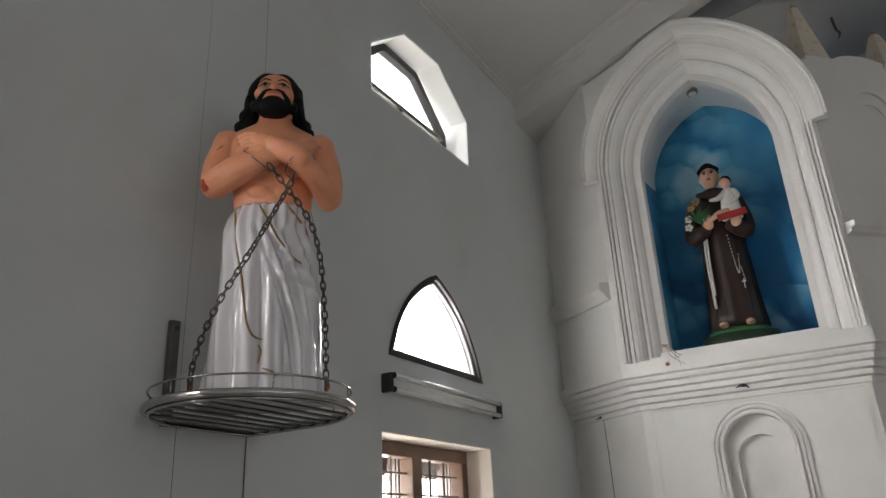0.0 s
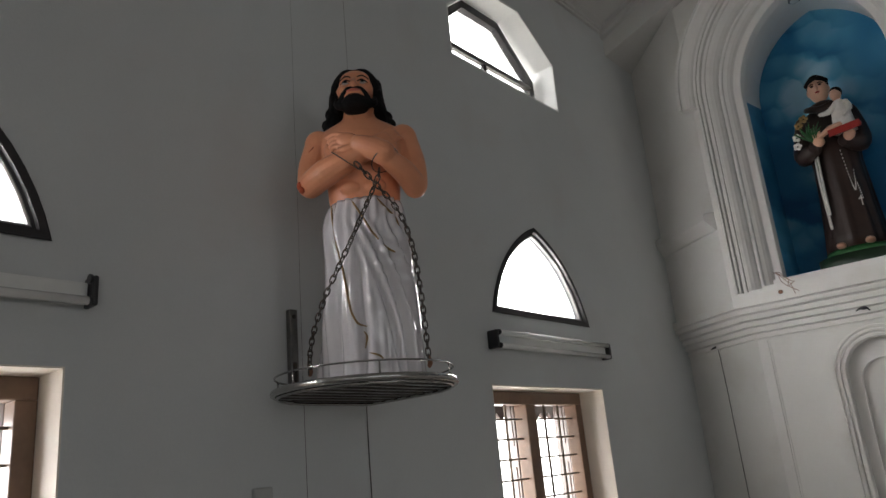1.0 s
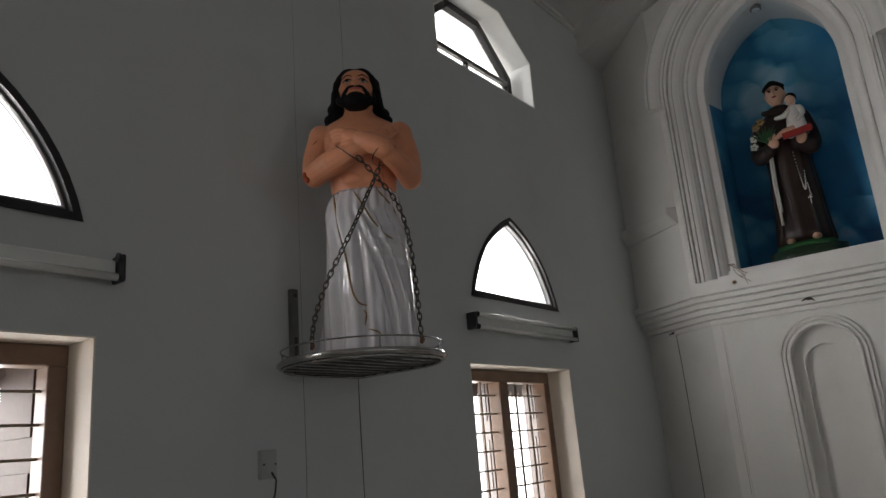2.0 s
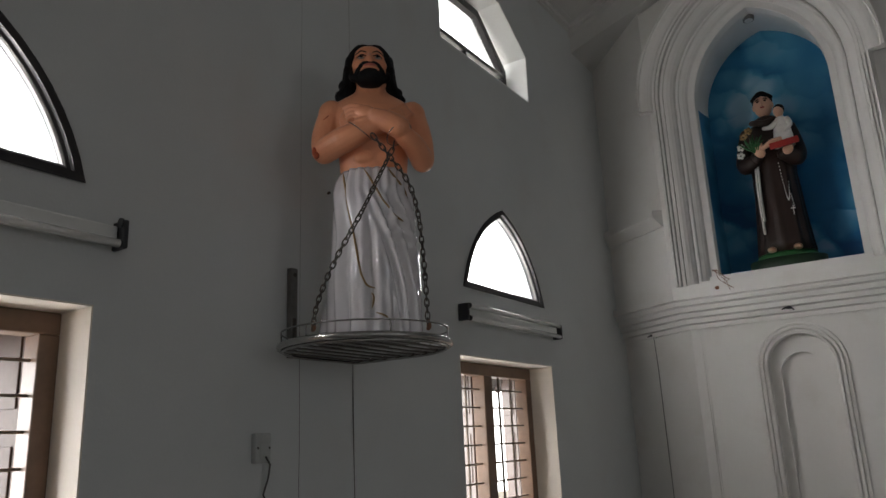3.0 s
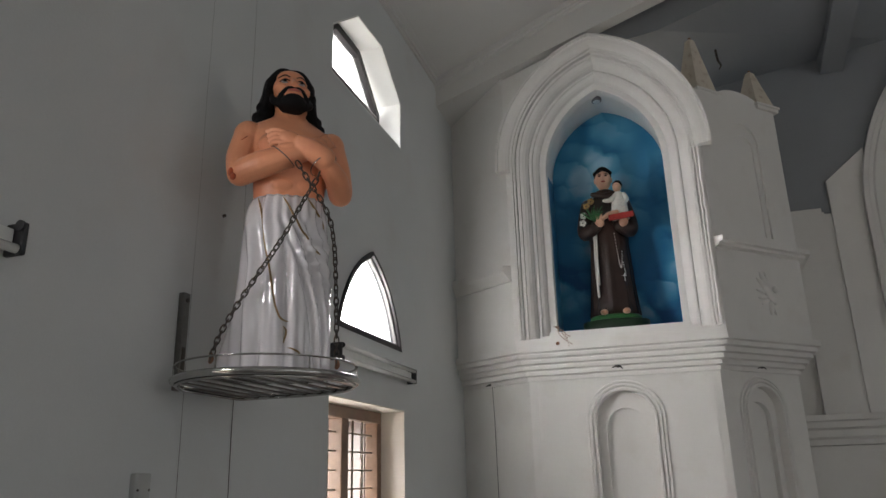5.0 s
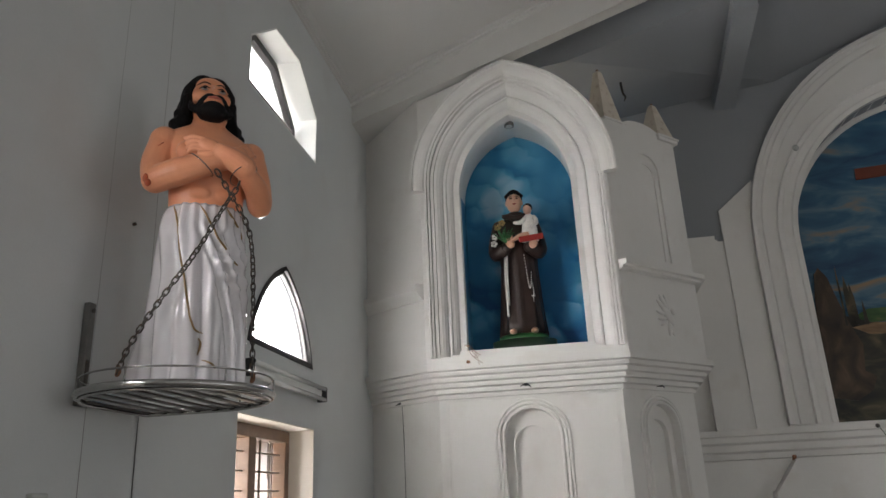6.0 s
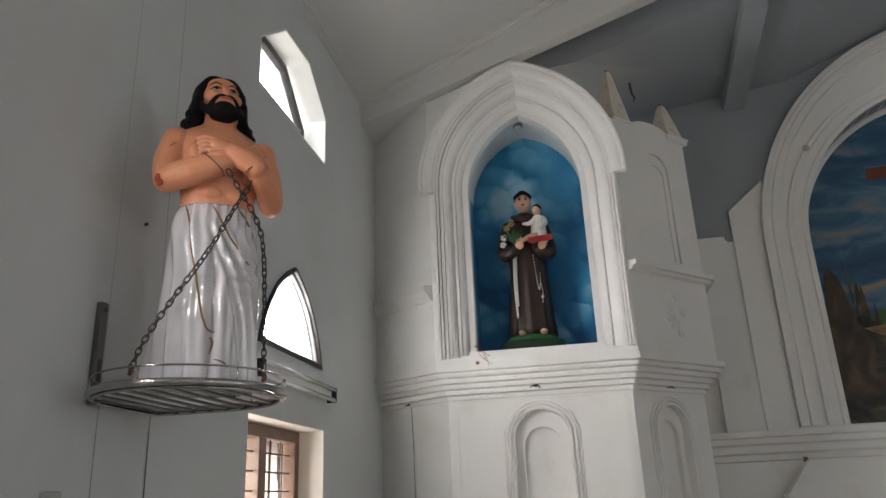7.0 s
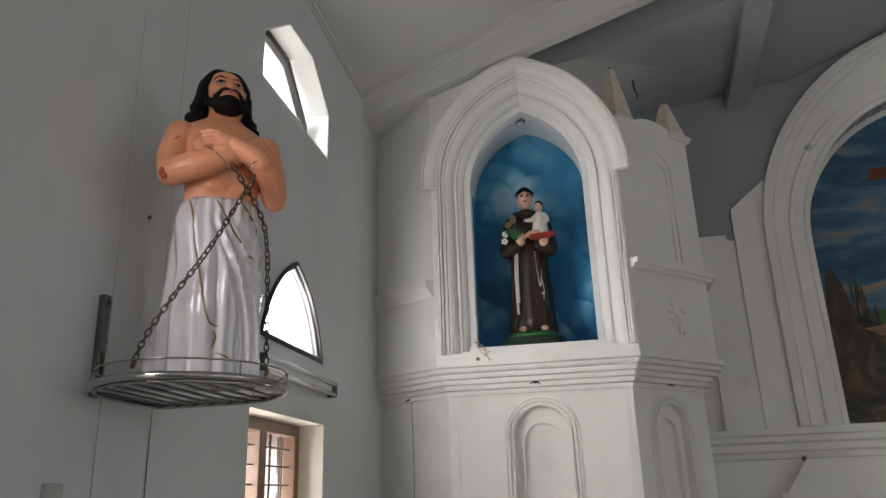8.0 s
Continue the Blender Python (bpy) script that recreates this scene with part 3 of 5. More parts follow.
for x0, x1, z, h0, h1 in ((0.655, 2.19, 2.665, 0.048, -0.05), (0.74, 2.10, 2.704, 0.006, -0.12), (0.80, 2.04, 2.735, -0.09, -0.18), (0.86, 1.98, 2.778, -0.16, -0.30)):
    slab(bm, [(x0, 2.64), (x0, z), (x1, z), (x1, 2.64)], [], to3, h0, h1)
part("niche_sill", bm, PIER, pier)
bm = bmesh.new()
sweep(bm, hood, [(0.0, 0.0), (0.0, 0.092), (-0.020, 0.094), (-0.024, 0.074), (-0.034, 0.070), (-0.060, 0.070), (-0.085, 0.064), (-0.105, 0.052), (-0.120, 0.034), (-0.128, 0.018), (-0.150, 0.014), (-0.152, 0.0)], to3)
part("hood_moulding", bm, PIER, pier)

# niche: blue back and cheeks, white vault
bm = bmesh.new()
back = pointed(NX, 0.53, 2.70, 4.34, 0.68)
slab(bm, [(x, z) for x, z in back], [], lambda a, b, h: (a, 6.16 + h, b), 0, 0.04)
part("niche_back", bm, BLUESKY, pier, "painted blue sky with soft clouds")
bm = bmesh.new()
for s in (-1, 1):
    rings = []
    for k in range(7):
        a = k / 6
        x, y = NX + s * (0.50 + 0.03 * math.sin(a * math.pi / 2)), 5.66 + 0.50 * a
        zt = 4.225 + 0.12 * a
        rings.append([(x, y, 2.70), (x, y, zt), (x + s * 0.04, y, zt), (x + s * 0.04, y, 2.70)])
    loft(bm, rings)
part("niche_cheek", bm, BLUESKY, pier)
bm = bmesh.new()
sp0 = [p for p in pointed(NX, 0.50, 2.7, SPR, 0.735)[1:-1]]
sp1 = [p for p in pointed(NX, 0.53, 2.7, 4.34, 0.68)[1:-1]]
loft(bm, [[(x, 5.65, z) for x, z in sp0], [(x, 6.16, z) for x, z in sp1]], caps=False, closed=False)
part("niche_vault", bm, PIER, pier, "white plaster vault of the niche", smooth=True)
bm = bmesh.new()
box(bm, NX - 0.56, NX + 0.56, 5.62, 6.2, 2.64, 2.774)
part("niche_floor", bm, PIER, pier)

# upper flanks of the pier
bm = bmesh.new()
t3, w = face(TOPP[0], TOPP[1])
slab(bm, [(0, 2.64), (0, 4.95), (w, 5.13), (w, 2.64)], [], t3, 0, -0.08)
part("upper_face", bm, PIER, pier)
bm = bmesh.new()
sweep(bm, TOPP[:2], [(0.02, 3.20), (-0.02, 3.205), (-0.055, 3.235), (-0.09, 3.265), (-0.10, 3.275), (-0.10, 3.325), (0.02, 3.345)], lambda a, b, h: (a, b, h))
part("short_ledge", bm, PIER, pier)
up_r = panelled("upper_face", TOPP[2], TOPP[3], 2.64, 4.70, [(0.545, 0.165, 3.47, 4.32)], 0.018, False)
panelled("upper_face", TOPP[3], TOPP[4], 2.64, 4.70, [])
t3, w = face(TOPP[2], TOPP[3])
bm = bmesh.new()
slab(bm, [(0.30, 4.70)] + [(0.55 - 0.27 * math.cos(math.pi * k / 12), 4.70 + 0.10 * math.sin(math.pi * k / 12)) for k in range(13)] + [(0.80, 4.70)], [], t3, 0, -0.10)
part("arched_head", bm, PIER, pier)
bm = bmesh.new()
sweep(bm, [TOPP[2], TOPP[3], TOPP[4]], [(0.02, 3.31), (-0.045, 3.325), (-0.05, 3.345), (-0.085, 3.35), (-0.085, 3.39), (0.02, 3.40)], lambda a, b, h: (a, b, h))
part("flank_ledge", bm, PIER, pier)
bm = bmesh.new()
loft(bm, [[(2.06, 5.46, z), (2.2, 5.46, z), (2.86, 6.11, z), (2.86, 7.1, z), (2.06, 7.1, z)] for z in (4.64, 4.69)])
part("pier_top", bm, PIER, pier)

# carved dove on the flank
dove = bmesh.new()
dm = Matrix(((0.7071, 0.7071, 0, 2.60), (0.7071, -0.7071, 0, 5.745), (0, 0, 1, 2.98), (0, 0, 0, 1))) @ Matrix.Diagonal((1.22, 1.3, 1.22, 1))
for c, r, ang in (((0.0, 0, 0.0), (0.036, 0.022, 0.080), -40), ((0.062, 0, 0.040), (0.026, 0.020, 0.026), 0), ((0.088, 0, 0.034), (0.014, 0.010, 0.007), 0), ((-0.030, 0, 0.085), (0.022, 0.014, 0.075), -28), ((0.0, 0, 0.088), (0.018, 0.013, 0.070), -12), ((-0.058, 0, 0.070), (0.018, 0.012, 0.060), -46), ((-0.070, 0, 0.018), (0.014, 0.011, 0.050), -80), ((-0.062, 0, -0.022), (0.014, 0.011, 0.048), -96), ((-0.045, 0, -0.052), (0.013, 0.011, 0.045), -115), ((0.0, 0, -0.088), (0.020, 0.013, 0.050), 8), ((0.024, 0, -0.092), (0.015, 0.011, 0.045), -18)):
    ball(dove, c, r, Matrix.Rotation(radians(ang), 4, "Y"), u=12, v=8)
d = part("carved_dove", dove, PIER, pier, "low plaster relief of a flying dove", smooth=True)
d.matrix_basis = dm


def pinnacle(x, y, z, w, h, turn, label):
    t = thing("pinnacle", label, "pinnacle", "pinnacles on the pier", pose(x, y, z, 0, 0, turn))
    bm = bmesh.new()
    lv = [(w * 0.46, 0.0), (w * 0.46, 0.03), (w * 0.50, 0.035), (w * 0.50, 0.052), (w * 0.46, 0.056), (w * 0.40, 0.06)]
    loft(bm, [[(-a, -a, zz), (a, -a, zz), (a, a, zz), (-a, a, zz)] for a, zz in lv])
    part("plinth", bm, PIER, t)
    bm = bmesh.new()
    lv = [(w * 0.40, 0.06), (w * 0.385, 0.075)] + [(w * (0.385 - 0.285 * k / 6), 0.075 + (h - 0.10) * k / 6) for k in range(1, 7)] + [(w * 0.075, h - 0.012), (w * 0.03, h)]
    loft(bm, [[(-a, -a, zz), (-a * 0.2, -a * 1.0, zz), (a, -a, zz), (a, a, zz), (-a, a, zz)] for a, zz in lv])
    part("spire", bm, STONE, t, "cream plaster spire with brown damp stains")
    bm = bmesh.new()
    tube(bm, [(0, 0, h - 0.02), (0.004, 0, h + 0.015)], 0.012, 6)
    part("tip", bm, RUST, t)
    return t


pinnacle(2.265, 5.61, 4.69, 0.29, 0.62, 45, "cream stained stone pinnacle beside the niche hood")
pinnacle(2.77, 6.08, 4.69, 0.29, 0.45, 45, "cream stained stone pinnacle on the pier's far corner")


# ---- chancel ----
YB = 7.20
bm = bmesh.new()
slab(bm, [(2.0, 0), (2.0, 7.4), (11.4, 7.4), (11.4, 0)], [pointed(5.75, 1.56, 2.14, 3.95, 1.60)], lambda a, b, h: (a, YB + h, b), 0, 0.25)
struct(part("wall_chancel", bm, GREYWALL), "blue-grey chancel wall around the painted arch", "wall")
bm = bmesh.new()
near = [(0.0, 5.30), (2.0, 5.545), (4.3, 6.24), (6.0, 6.74), (7.7, 6.24), (10.0, 5.545), (12.0, 5.30)]
far = [(0.0, 5.29), (2.0, 5.55), (4.3, 5.85), (6.0, 6.56), (7.7, 5.85), (10.0, 5.55), (12.0, 5.29)]
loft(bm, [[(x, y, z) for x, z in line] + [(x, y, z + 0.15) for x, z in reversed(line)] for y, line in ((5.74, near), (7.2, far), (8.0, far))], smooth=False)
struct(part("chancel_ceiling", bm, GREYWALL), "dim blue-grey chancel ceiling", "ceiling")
# added infill: closes the sky gap, its grey reads as shade under the beam
bm = bmesh.new()
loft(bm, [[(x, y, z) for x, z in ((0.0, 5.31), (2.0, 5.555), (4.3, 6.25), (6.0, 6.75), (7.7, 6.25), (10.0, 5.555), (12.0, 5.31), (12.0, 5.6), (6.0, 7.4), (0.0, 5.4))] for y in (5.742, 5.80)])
struct(part("gable_infill", bm, GREYWALL), "blue-grey infill added over the chancel opening, standing in for shade under the beam", "wall")
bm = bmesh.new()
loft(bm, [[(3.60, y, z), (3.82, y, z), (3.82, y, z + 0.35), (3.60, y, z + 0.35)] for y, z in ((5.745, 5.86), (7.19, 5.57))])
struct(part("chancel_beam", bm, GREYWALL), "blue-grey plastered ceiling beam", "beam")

# frame of the great arch
ch = lambda a, b, h: (a, YB - h, b)
arch = struct(empty("great_arch"), "tall white moulded arch framing the altar painting", "arch")
bm = bmesh.new()
slab(bm, pointed(5.75, 2.0, 2.12, 3.97, 2.37, 24), [pointed(5.75, 1.56, 2.14, 3.95, 1.60, 24)], ch, 0.0, 0.05)
part("arch_face", bm, PIER, arch)
bm = bmesh.new()
sweep(bm, pointed(5.75, 1.56, 2.14, 3.95, 1.60, 24), [(0.0, -0.20), (0.0, 0.075), (0.05, 0.08), (0.06, 0.065), (0.14, 0.065), (0.15, 0.085), (0.19, 0.085), (0.20, 0.05)], ch)
part("inner_moulding", bm, PIER, arch)
bm = bmesh.new()
sweep(bm, pointed(5.75, 2.0, 2.14, 3.97, 2.37, 24), [(0.0, 0.0), (0.0, 0.10), (-0.04, 0.105), (-0.05, 0.075), (-0.09, 0.075), (-0.10, 0.095), (-0.17, 0.095), (-0.18, 0.05)], ch)
part("arch_moulding", bm, PIER, arch)
bm = bmesh.new()
ball(bm, (4.33, YB - 0.085, 4.98), (0.035, 0.02, 0.035), u=12, v=8)
part("rosette", bm, PLASTIC, arch, "small round fitting on the arch")
bm = bmesh.new()
slab(bm, [(2.6, 2.12), (2.6, 4.05), (3.47, 4.05), (3.47, 2.12)], [], ch, 0.002, 0.012)
part("wall_lining", bm, PIER, arch)
bm = bmesh.new()
slab(bm, [(3.46, 2.12), (3.46, 4.38), (3.84, 4.69), (3.84, 2.12)], [], ch, 0.0, 0.035)
part("shoulder_panel", bm, PIER, arch)
bm = bmesh.new()
slab(bm, [(3.08, 2.12), (3.08, 4.09), (3.36, 4.09), (3.36, 2.12)], [], ch, 0.0, 0.09)
slab(bm, [(3.34, 2.12), (3.34, 4.06), (3.39, 4.06), (3.39, 2.12)], [], ch, 0.0, 0.045)
part("pilaster", bm, PIER, arch)
bm = bmesh.new()
sweep(bm, [(2.7, YB), (9.4, YB)], [(0.0, 1.84), (-0.03, 1.85), (-0.04, 1.90), (-0.08, 1.92), (-0.09, 1.98), (-0.14, 2.0), (-0.15, 2.05), (-0.20, 2.06), (-0.21, 2.11), (0.0, 2.12)], lambda a, b, h: (a, b, h))
part("cornice", bm, PIER, arch)
bm = bmesh.new()
slab(bm, [(2.7, 0.0), (2.7, 1.84), (9.4, 1.84), (9.4, 0.0)], [], ch, 0.004, 0.03)
part("dado", bm, PIER, arch)

# altar painting
bm = bmesh.new()
MY = YB + 0.235
mu = lambda a, b, h: (a, MY - h, b)
paint = thing("altar_painting", "large painted mural of evening sky over dark rocky hills", "painting")
slab(bm, pointed(5.75, 1.62, 2.08, 3.95, 1.66, 20), [], mu, -0.02, 0)
part("painted_sky", bm, MURALSKY, paint)
bm = bmesh.new()
pts = [(4.15, 2.08)]
top = [3.2, 3.22, 3.12, 3.04, 3.0, 3.02, 2.98, 3.0, 2.97, 2.94]
pts += [(4.15 + 0.35 * k, z) for k, z in enumerate(top)] + [(7.35, 2.08)]
slab(bm, pts, [], mu, 0, 0.004)
part("painted_land", bm, MURALLAND, paint)
bm = bmesh.new()
slab(bm, [(4.62, 3.18), (4.78, 3.26), (5.6, 3.28), (6.6, 3.26), (6.6, 3.14), (5.4, 3.13), (4.8, 3.12)], [], mu, 0.004, 0.008)
part("painted_field", bm, MURALGREEN, paint)
bm = bmesh.new()
slab(bm, [(4.60, 3.08), (4.8, 3.115), (5.6, 3.11), (6.6, 3.06), (6.6, 2.94), (5.4, 2.98), (4.75, 3.0)], [], mu, 0.008, 0.012)
part("painted_track", bm, MURALROAD, paint)
bm = bmesh.new()
slab(bm, [(4.22, 2.6), (4.30, 3.4), (4.34, 3.66), (4.39, 3.73), (4.46, 3.62), (4.52, 3.35), (4.58, 3.12), (4.66, 2.9), (4.62, 2.6)], [], mu, 0.012, 0.016)
slab(bm, [(4.25, 2.4), (4.28, 2.78), (4.40, 2.80), (4.55, 2.68), (4.72, 2.58), (4.66, 2.45), (4.5, 2.35)], [], mu, 0.018, 0.022)
part("painted_rock", bm, MURALROCK, paint)
bm = bmesh.new()
for x, h, w in ((4.55, 3.74, 0.010), (4.61, 3.62, 0.03), (4.65, 3.54, 0.03), (4.74, 3.36, 0.02)):
    slab(bm, [(x - w, 3.1), (x - w * 0.8, h - 0.15), (x, h), (x + w * 0.8, h - 0.15), (x + w, 3.1)], [], mu, 0.017, 0.020)
part("painted_tree", bm, MURALLAND, paint)
bm = bmesh.new()
slab(bm, [(4.96, 4.66), (4.97, 4.79), (6.5, 4.87), (6.5, 4.74)], [], mu, 0.012, 0.02)
part("painted_crossbeam", bm, BEAMWOOD, paint, "painted red-brown wooden beam end")
bm = bmesh.new()
sweep(bm, pointed(5.75, 1.50, 3.6, 3.95, 1.54, 20), [(0.0, 0.0), (0.0, 0.03), (0.03, 0.035), (0.09, 0.02), (0.10, 0.0)], mu)
part("inner_border", bm, PIER, paint, "white plaster border round the painting")

# small gabled altar piece under the cornice
alt = thing("altar_gable", "white plaster gable top of a side altar", "altar")
bm = bmesh.new()
slab(bm, [(3.52, 1.55), (3.73, 1.83), (3.95, 1.55)], [], ch, 0.03, 0.18)
part("gable", bm, PIER, alt)
bm = bmesh.new()
slab(bm, [(3.50, 0.02), (3.50, 1.55), (3.97, 1.55), (3.97, 0.02)], [], ch, 0.03, 0.20)
part("altar_body", bm, PIER, alt)
bm = bmesh.new()
tube(bm, [ch(3.73, 1.82, 0.1), ch(3.73, 1.865, 0.1)], 0.02, 8)
part("finial", bm, RUST, alt)

# ---- saint in the niche: one plain painted statue ----
def ring(cx, cy, z, a, b, n=36, fold=0.0, k=9, ph=0.0):
    out = []
    for j in range(n):
        t = 2 * math.pi * j / n
        r = 1 + fold * math.sin(k * t + ph) + 0.5 * fold * math.sin((k * 2 - 3) * t + 1.7 * ph)
        out.append((cx + a * r * math.cos(t), cy + b * r * math.sin(t), z))
    return out


def limb(bm, pts, rs, mi, n=12):
    """A rounded tapering limb along a smooth line through points."""
    P = [Vector(p) for p in pts]
    line, rad = [], []
    for k in range(len(P) - 1):
        a, b, c, d = P[max(k - 1, 0)], P[k], P[k + 1], P[min(k + 2, len(P) - 1)]
        for j in range(5):
            t = j / 5
            line.append(0.5 * ((2 * b) + (c - a) * t + (2 * a - 5 * b + 4 * c - d) * t * t + (3 * b - a - 3 * c + d) * t ** 3))
            rad.append(rs[k] + (rs[k + 1] - rs[k]) * t)
    line.append(P[-1])
    rad.append(rs[-1])
    tube(bm, line, 0.01, n, mi, taper=rad)
    for p, r in ((P[0], rs[0]), (P[-1], rs[-1])):
        ball(bm, p, (r, r, r), mi=mi, u=12, v=8)


def fuse(bm, voxel, rounds=5):
    """Melt overlapping rounded forms into one seamless skin."""
    me = bpy.data.meshes.new("clay")
    bm.to_mesh(me)
    bm.free()
    ob = new("clay", me)
    r = ob.modifiers.new("melt", "REMESH")
    r.mode, r.voxel_size = "VOXEL", voxel
    sm = ob.modifiers.new("even", "SMOOTH")
    sm.factor, sm.iterations = 0.5, rounds
    done = bpy.data.meshes.new_from_object(ob.evaluated_get(bpy.context.evaluated_depsgraph_get()))
    bpy.data.objects.remove(ob)
    bpy.data.meshes.remove(me)
    return done


def melt_into(bm, clay, mi, voxel, rounds=5):
    """Fuse a rough form and add it to a mesh with one material slot."""
    before = len(bm.faces)
    done = fuse(clay, voxel, rounds)
    bm.from_mesh(done)
    bpy.data.meshes.remove(done)
    bm.faces.ensure_lookup_table()
    for f in bm.faces[before:]:
        f.material_index, f.smooth = mi, True


# the statue looks along -y of its own axes; x is to the viewer's right
bm = bmesh.new()
S, K, HA, GR, DG, WH, RD, GO, HB = range(9)
loft(bm, [ring(0, 0, z, a, b) for z, a, b in ((-0.06, 0.27, 0.17), (0.05, 0.27, 0.17), (0.055, 0.26, 0.16))], mi=DG)
loft(bm, [ring(0, 0, z, a, b) for z, a, b in ((0.055, 0.215, 0.145), (0.085, 0.21, 0.14), (0.10, 0.19, 0.125))], mi=GR)
loft(bm, [ring(0, 0.01, z, a, b, 60, f, 11, z * 1.5) for z, a, b, f in ((0.10, 0.205, 0.135, 0.03), (0.2, 0.19, 0.13, 0.05), (0.4, 0.175, 0.12, 0.05), (0.6, 0.165, 0.115, 0.035), (0.72, 0.16, 0.11, 0.02), (0.85, 0.17, 0.115, 0.015), (1.0, 0.185, 0.115, 0.01), (1.08, 0.175, 0.105, 0.0), (1.14, 0.13, 0.09, 0.0), (1.17, 0.08, 0.075, 0.0), (1.19, 0.05, 0.055, 0.0))], mi=HB)
for s in (-1, 1):
    ball(bm, (s * 0.09, -0.13, 0.115), (0.032, 0.06, 0.022), mi=S)
    limb(bm, [(s * 0.150, 0.0, 1.09), (s * 0.185, -0.03, 0.93), (s * 0.18, -0.08, 0.82), (s * 0.10, -0.145, 0.84)], [0.060, 0.062, 0.070, 0.050], HB)
    hx, hz = (0.135, 0.858) if s > 0 else (-0.062, 0.872)
    ball(bm, (hx, -0.187, hz), (0.038, 0.024, 0.046), Matrix.Rotation(radians(s * 30), 4, "Y"), mi=S)
    for k in range(4):
        limb(bm, [(hx - 0.018 + 0.012 * k, -0.195, hz + 0.01), (hx - 0.022 + 0.014 * k, -0.205, hz + 0.04), (hx - 0.02 + 0.014 * k, -0.200, hz + 0.06)], [0.0105, 0.0095, 0.007], S, 6)
ball(bm, (0, -0.01, 1.17), (0.10, 0.085, 0.05), mi=HB)
ball(bm, (0, -0.01, 1.21), (0.038, 0.04, 0.05), mi=S)
ball(bm, (0, -0.02, 1.312), (0.070, 0.078, 0.098), mi=S, u=28, v=20)
for s in (-1, 1):
    limb(bm, [(s * 0.014, -0.097, 1.338), (s * 0.030, -0.093, 1.343), (s * 0.045, -0.080, 1.337)], [0.003, 0.004, 0.003], HA, 6)
limb(bm, [(0, -0.094, 1.335), (0, -0.104, 1.310), (0, -0.108, 1.298)], [0.006, 0.009, 0.010], S, 8)
limb(bm, [(-0.10, -0.07, 1.165), (-0.06, -0.105, 1.145), (0.0, -0.12, 1.125), (0.06, -0.105, 1.145), (0.10, -0.07, 1.165)], [0.02, 0.026, 0.028, 0.026, 0.02], HB, 10)
ball(bm, (0, 0.0, 1.352), (0.076, 0.084, 0.068), mi=HA)
ball(bm, (0, -0.062, 1.325), (0.058, 0.032, 0.048), mi=S)
limb(bm, [(-0.066, -0.04, 1.365), (0.0, -0.096, 1.388), (0.066, -0.04, 1.365)], [0.018, 0.020, 0.018], HA, 8)
ball(bm, (0, -0.097, 1.305), (0.011, 0.014, 0.022), mi=S)
for s in (-1, 1):
    ball(bm, (s * 0.026, -0.091, 1.325), (0.0125, 0.01, 0.0075), mi=HA, u=10, v=6)
    ball(bm, (s * 0.068, -0.01, 1.31), (0.012, 0.018, 0.026), mi=S, u=10, v=6)
ball(bm, (0, -0.093, 1.272), (0.018, 0.009, 0.0065), mi=RD, u=10, v=6)
# the child on the arm, the book, lilies
loft(bm, [ring(0.115, -0.13, z, a, b, 24, 0.03, 7) for z, a, b in ((0.90, 0.075, 0.06), (0.96, 0.072, 0.062), (1.05, 0.062, 0.05), (1.12, 0.05, 0.042), (1.15, 0.022, 0.02))], mi=WH)
ball(bm, (0.11, -0.14, 1.19), (0.038, 0.042, 0.048), mi=S)
ball(bm, (0.114, -0.130, 1.208), (0.042, 0.046, 0.042), mi=HA)
ball(bm, (0.107, -0.158, 1.184), (0.030, 0.030, 0.036), mi=S, u=14, v=10)
limb(bm, [(0.085, -0.15, 1.10), (0.04, -0.18, 1.06), (-0.01, -0.18, 1.06)], [0.024, 0.02, 0.013], WH, 8)
limb(bm, [(0.16, -0.15, 1.11), (0.178, -0.19, 1.05), (0.14, -0.215, 1.0)], [0.022, 0.02, 0.012], WH, 8)
limb(bm, [(0.09, -0.17, 0.945), (0.03, -0.215, 0.925), (-0.03, -0.21, 0.895)], [0.03, 0.024, 0.016], S, 8)
box(bm, -0.005, 0.20, -0.09, 0.09, -0.02, 0.0, m=pose(0.02, -0.17, 0.915, 20, -6, 0), mi=RD)
box(bm, 0.0, 0.195, -0.085, 0.085, 0.0, 0.012, m=pose(0.02, -0.17, 0.915, 20, -6, 0), mi=WH)
box(bm, -0.005, 0.20, -0.095, -0.085, -0.05, 0.0, m=pose(0.02, -0.17, 0.90, 0, -6, 0), mi=RD)
for k in range(14):
    a, l = radians(-85 + 11 * k), 0.06 + 0.03 * (k % 3)
    limb(bm, [(-0.07, -0.19, 0.86), (-0.07 + 0.5 * l * math.sin(a) - 0.03, -0.21, 0.90 + 0.4 * l * math.cos(a)), (-0.10 + l * math.sin(a), -0.20, 0.93 + l * 0.8 * math.cos(a))], [0.004, 0.008, 0.002], GR, 6)
for p in ((-0.16, -0.20, 1.02), (-0.19, -0.19, 0.94), (-0.12, -0.20, 1.06), (-0.2, -0.18, 0.88)):
    for j in range(5):
        a = 2 * math.pi * j / 5
        ball(bm, (p[0] + 0.018 * math.cos(a), p[1], p[2] + 0.018 * math.sin(a)), (0.014, 0.006, 0.014), mi=WH if p[2] < 1 else GO, u=8, v=6)
# cord and rosary painted on the habit
limb(bm, [(-0.115, -0.115, 0.78), (-0.125, -0.122, 0.55), (-0.12, -0.13, 0.25)], [0.009, 0.009, 0.01], WH, 8)
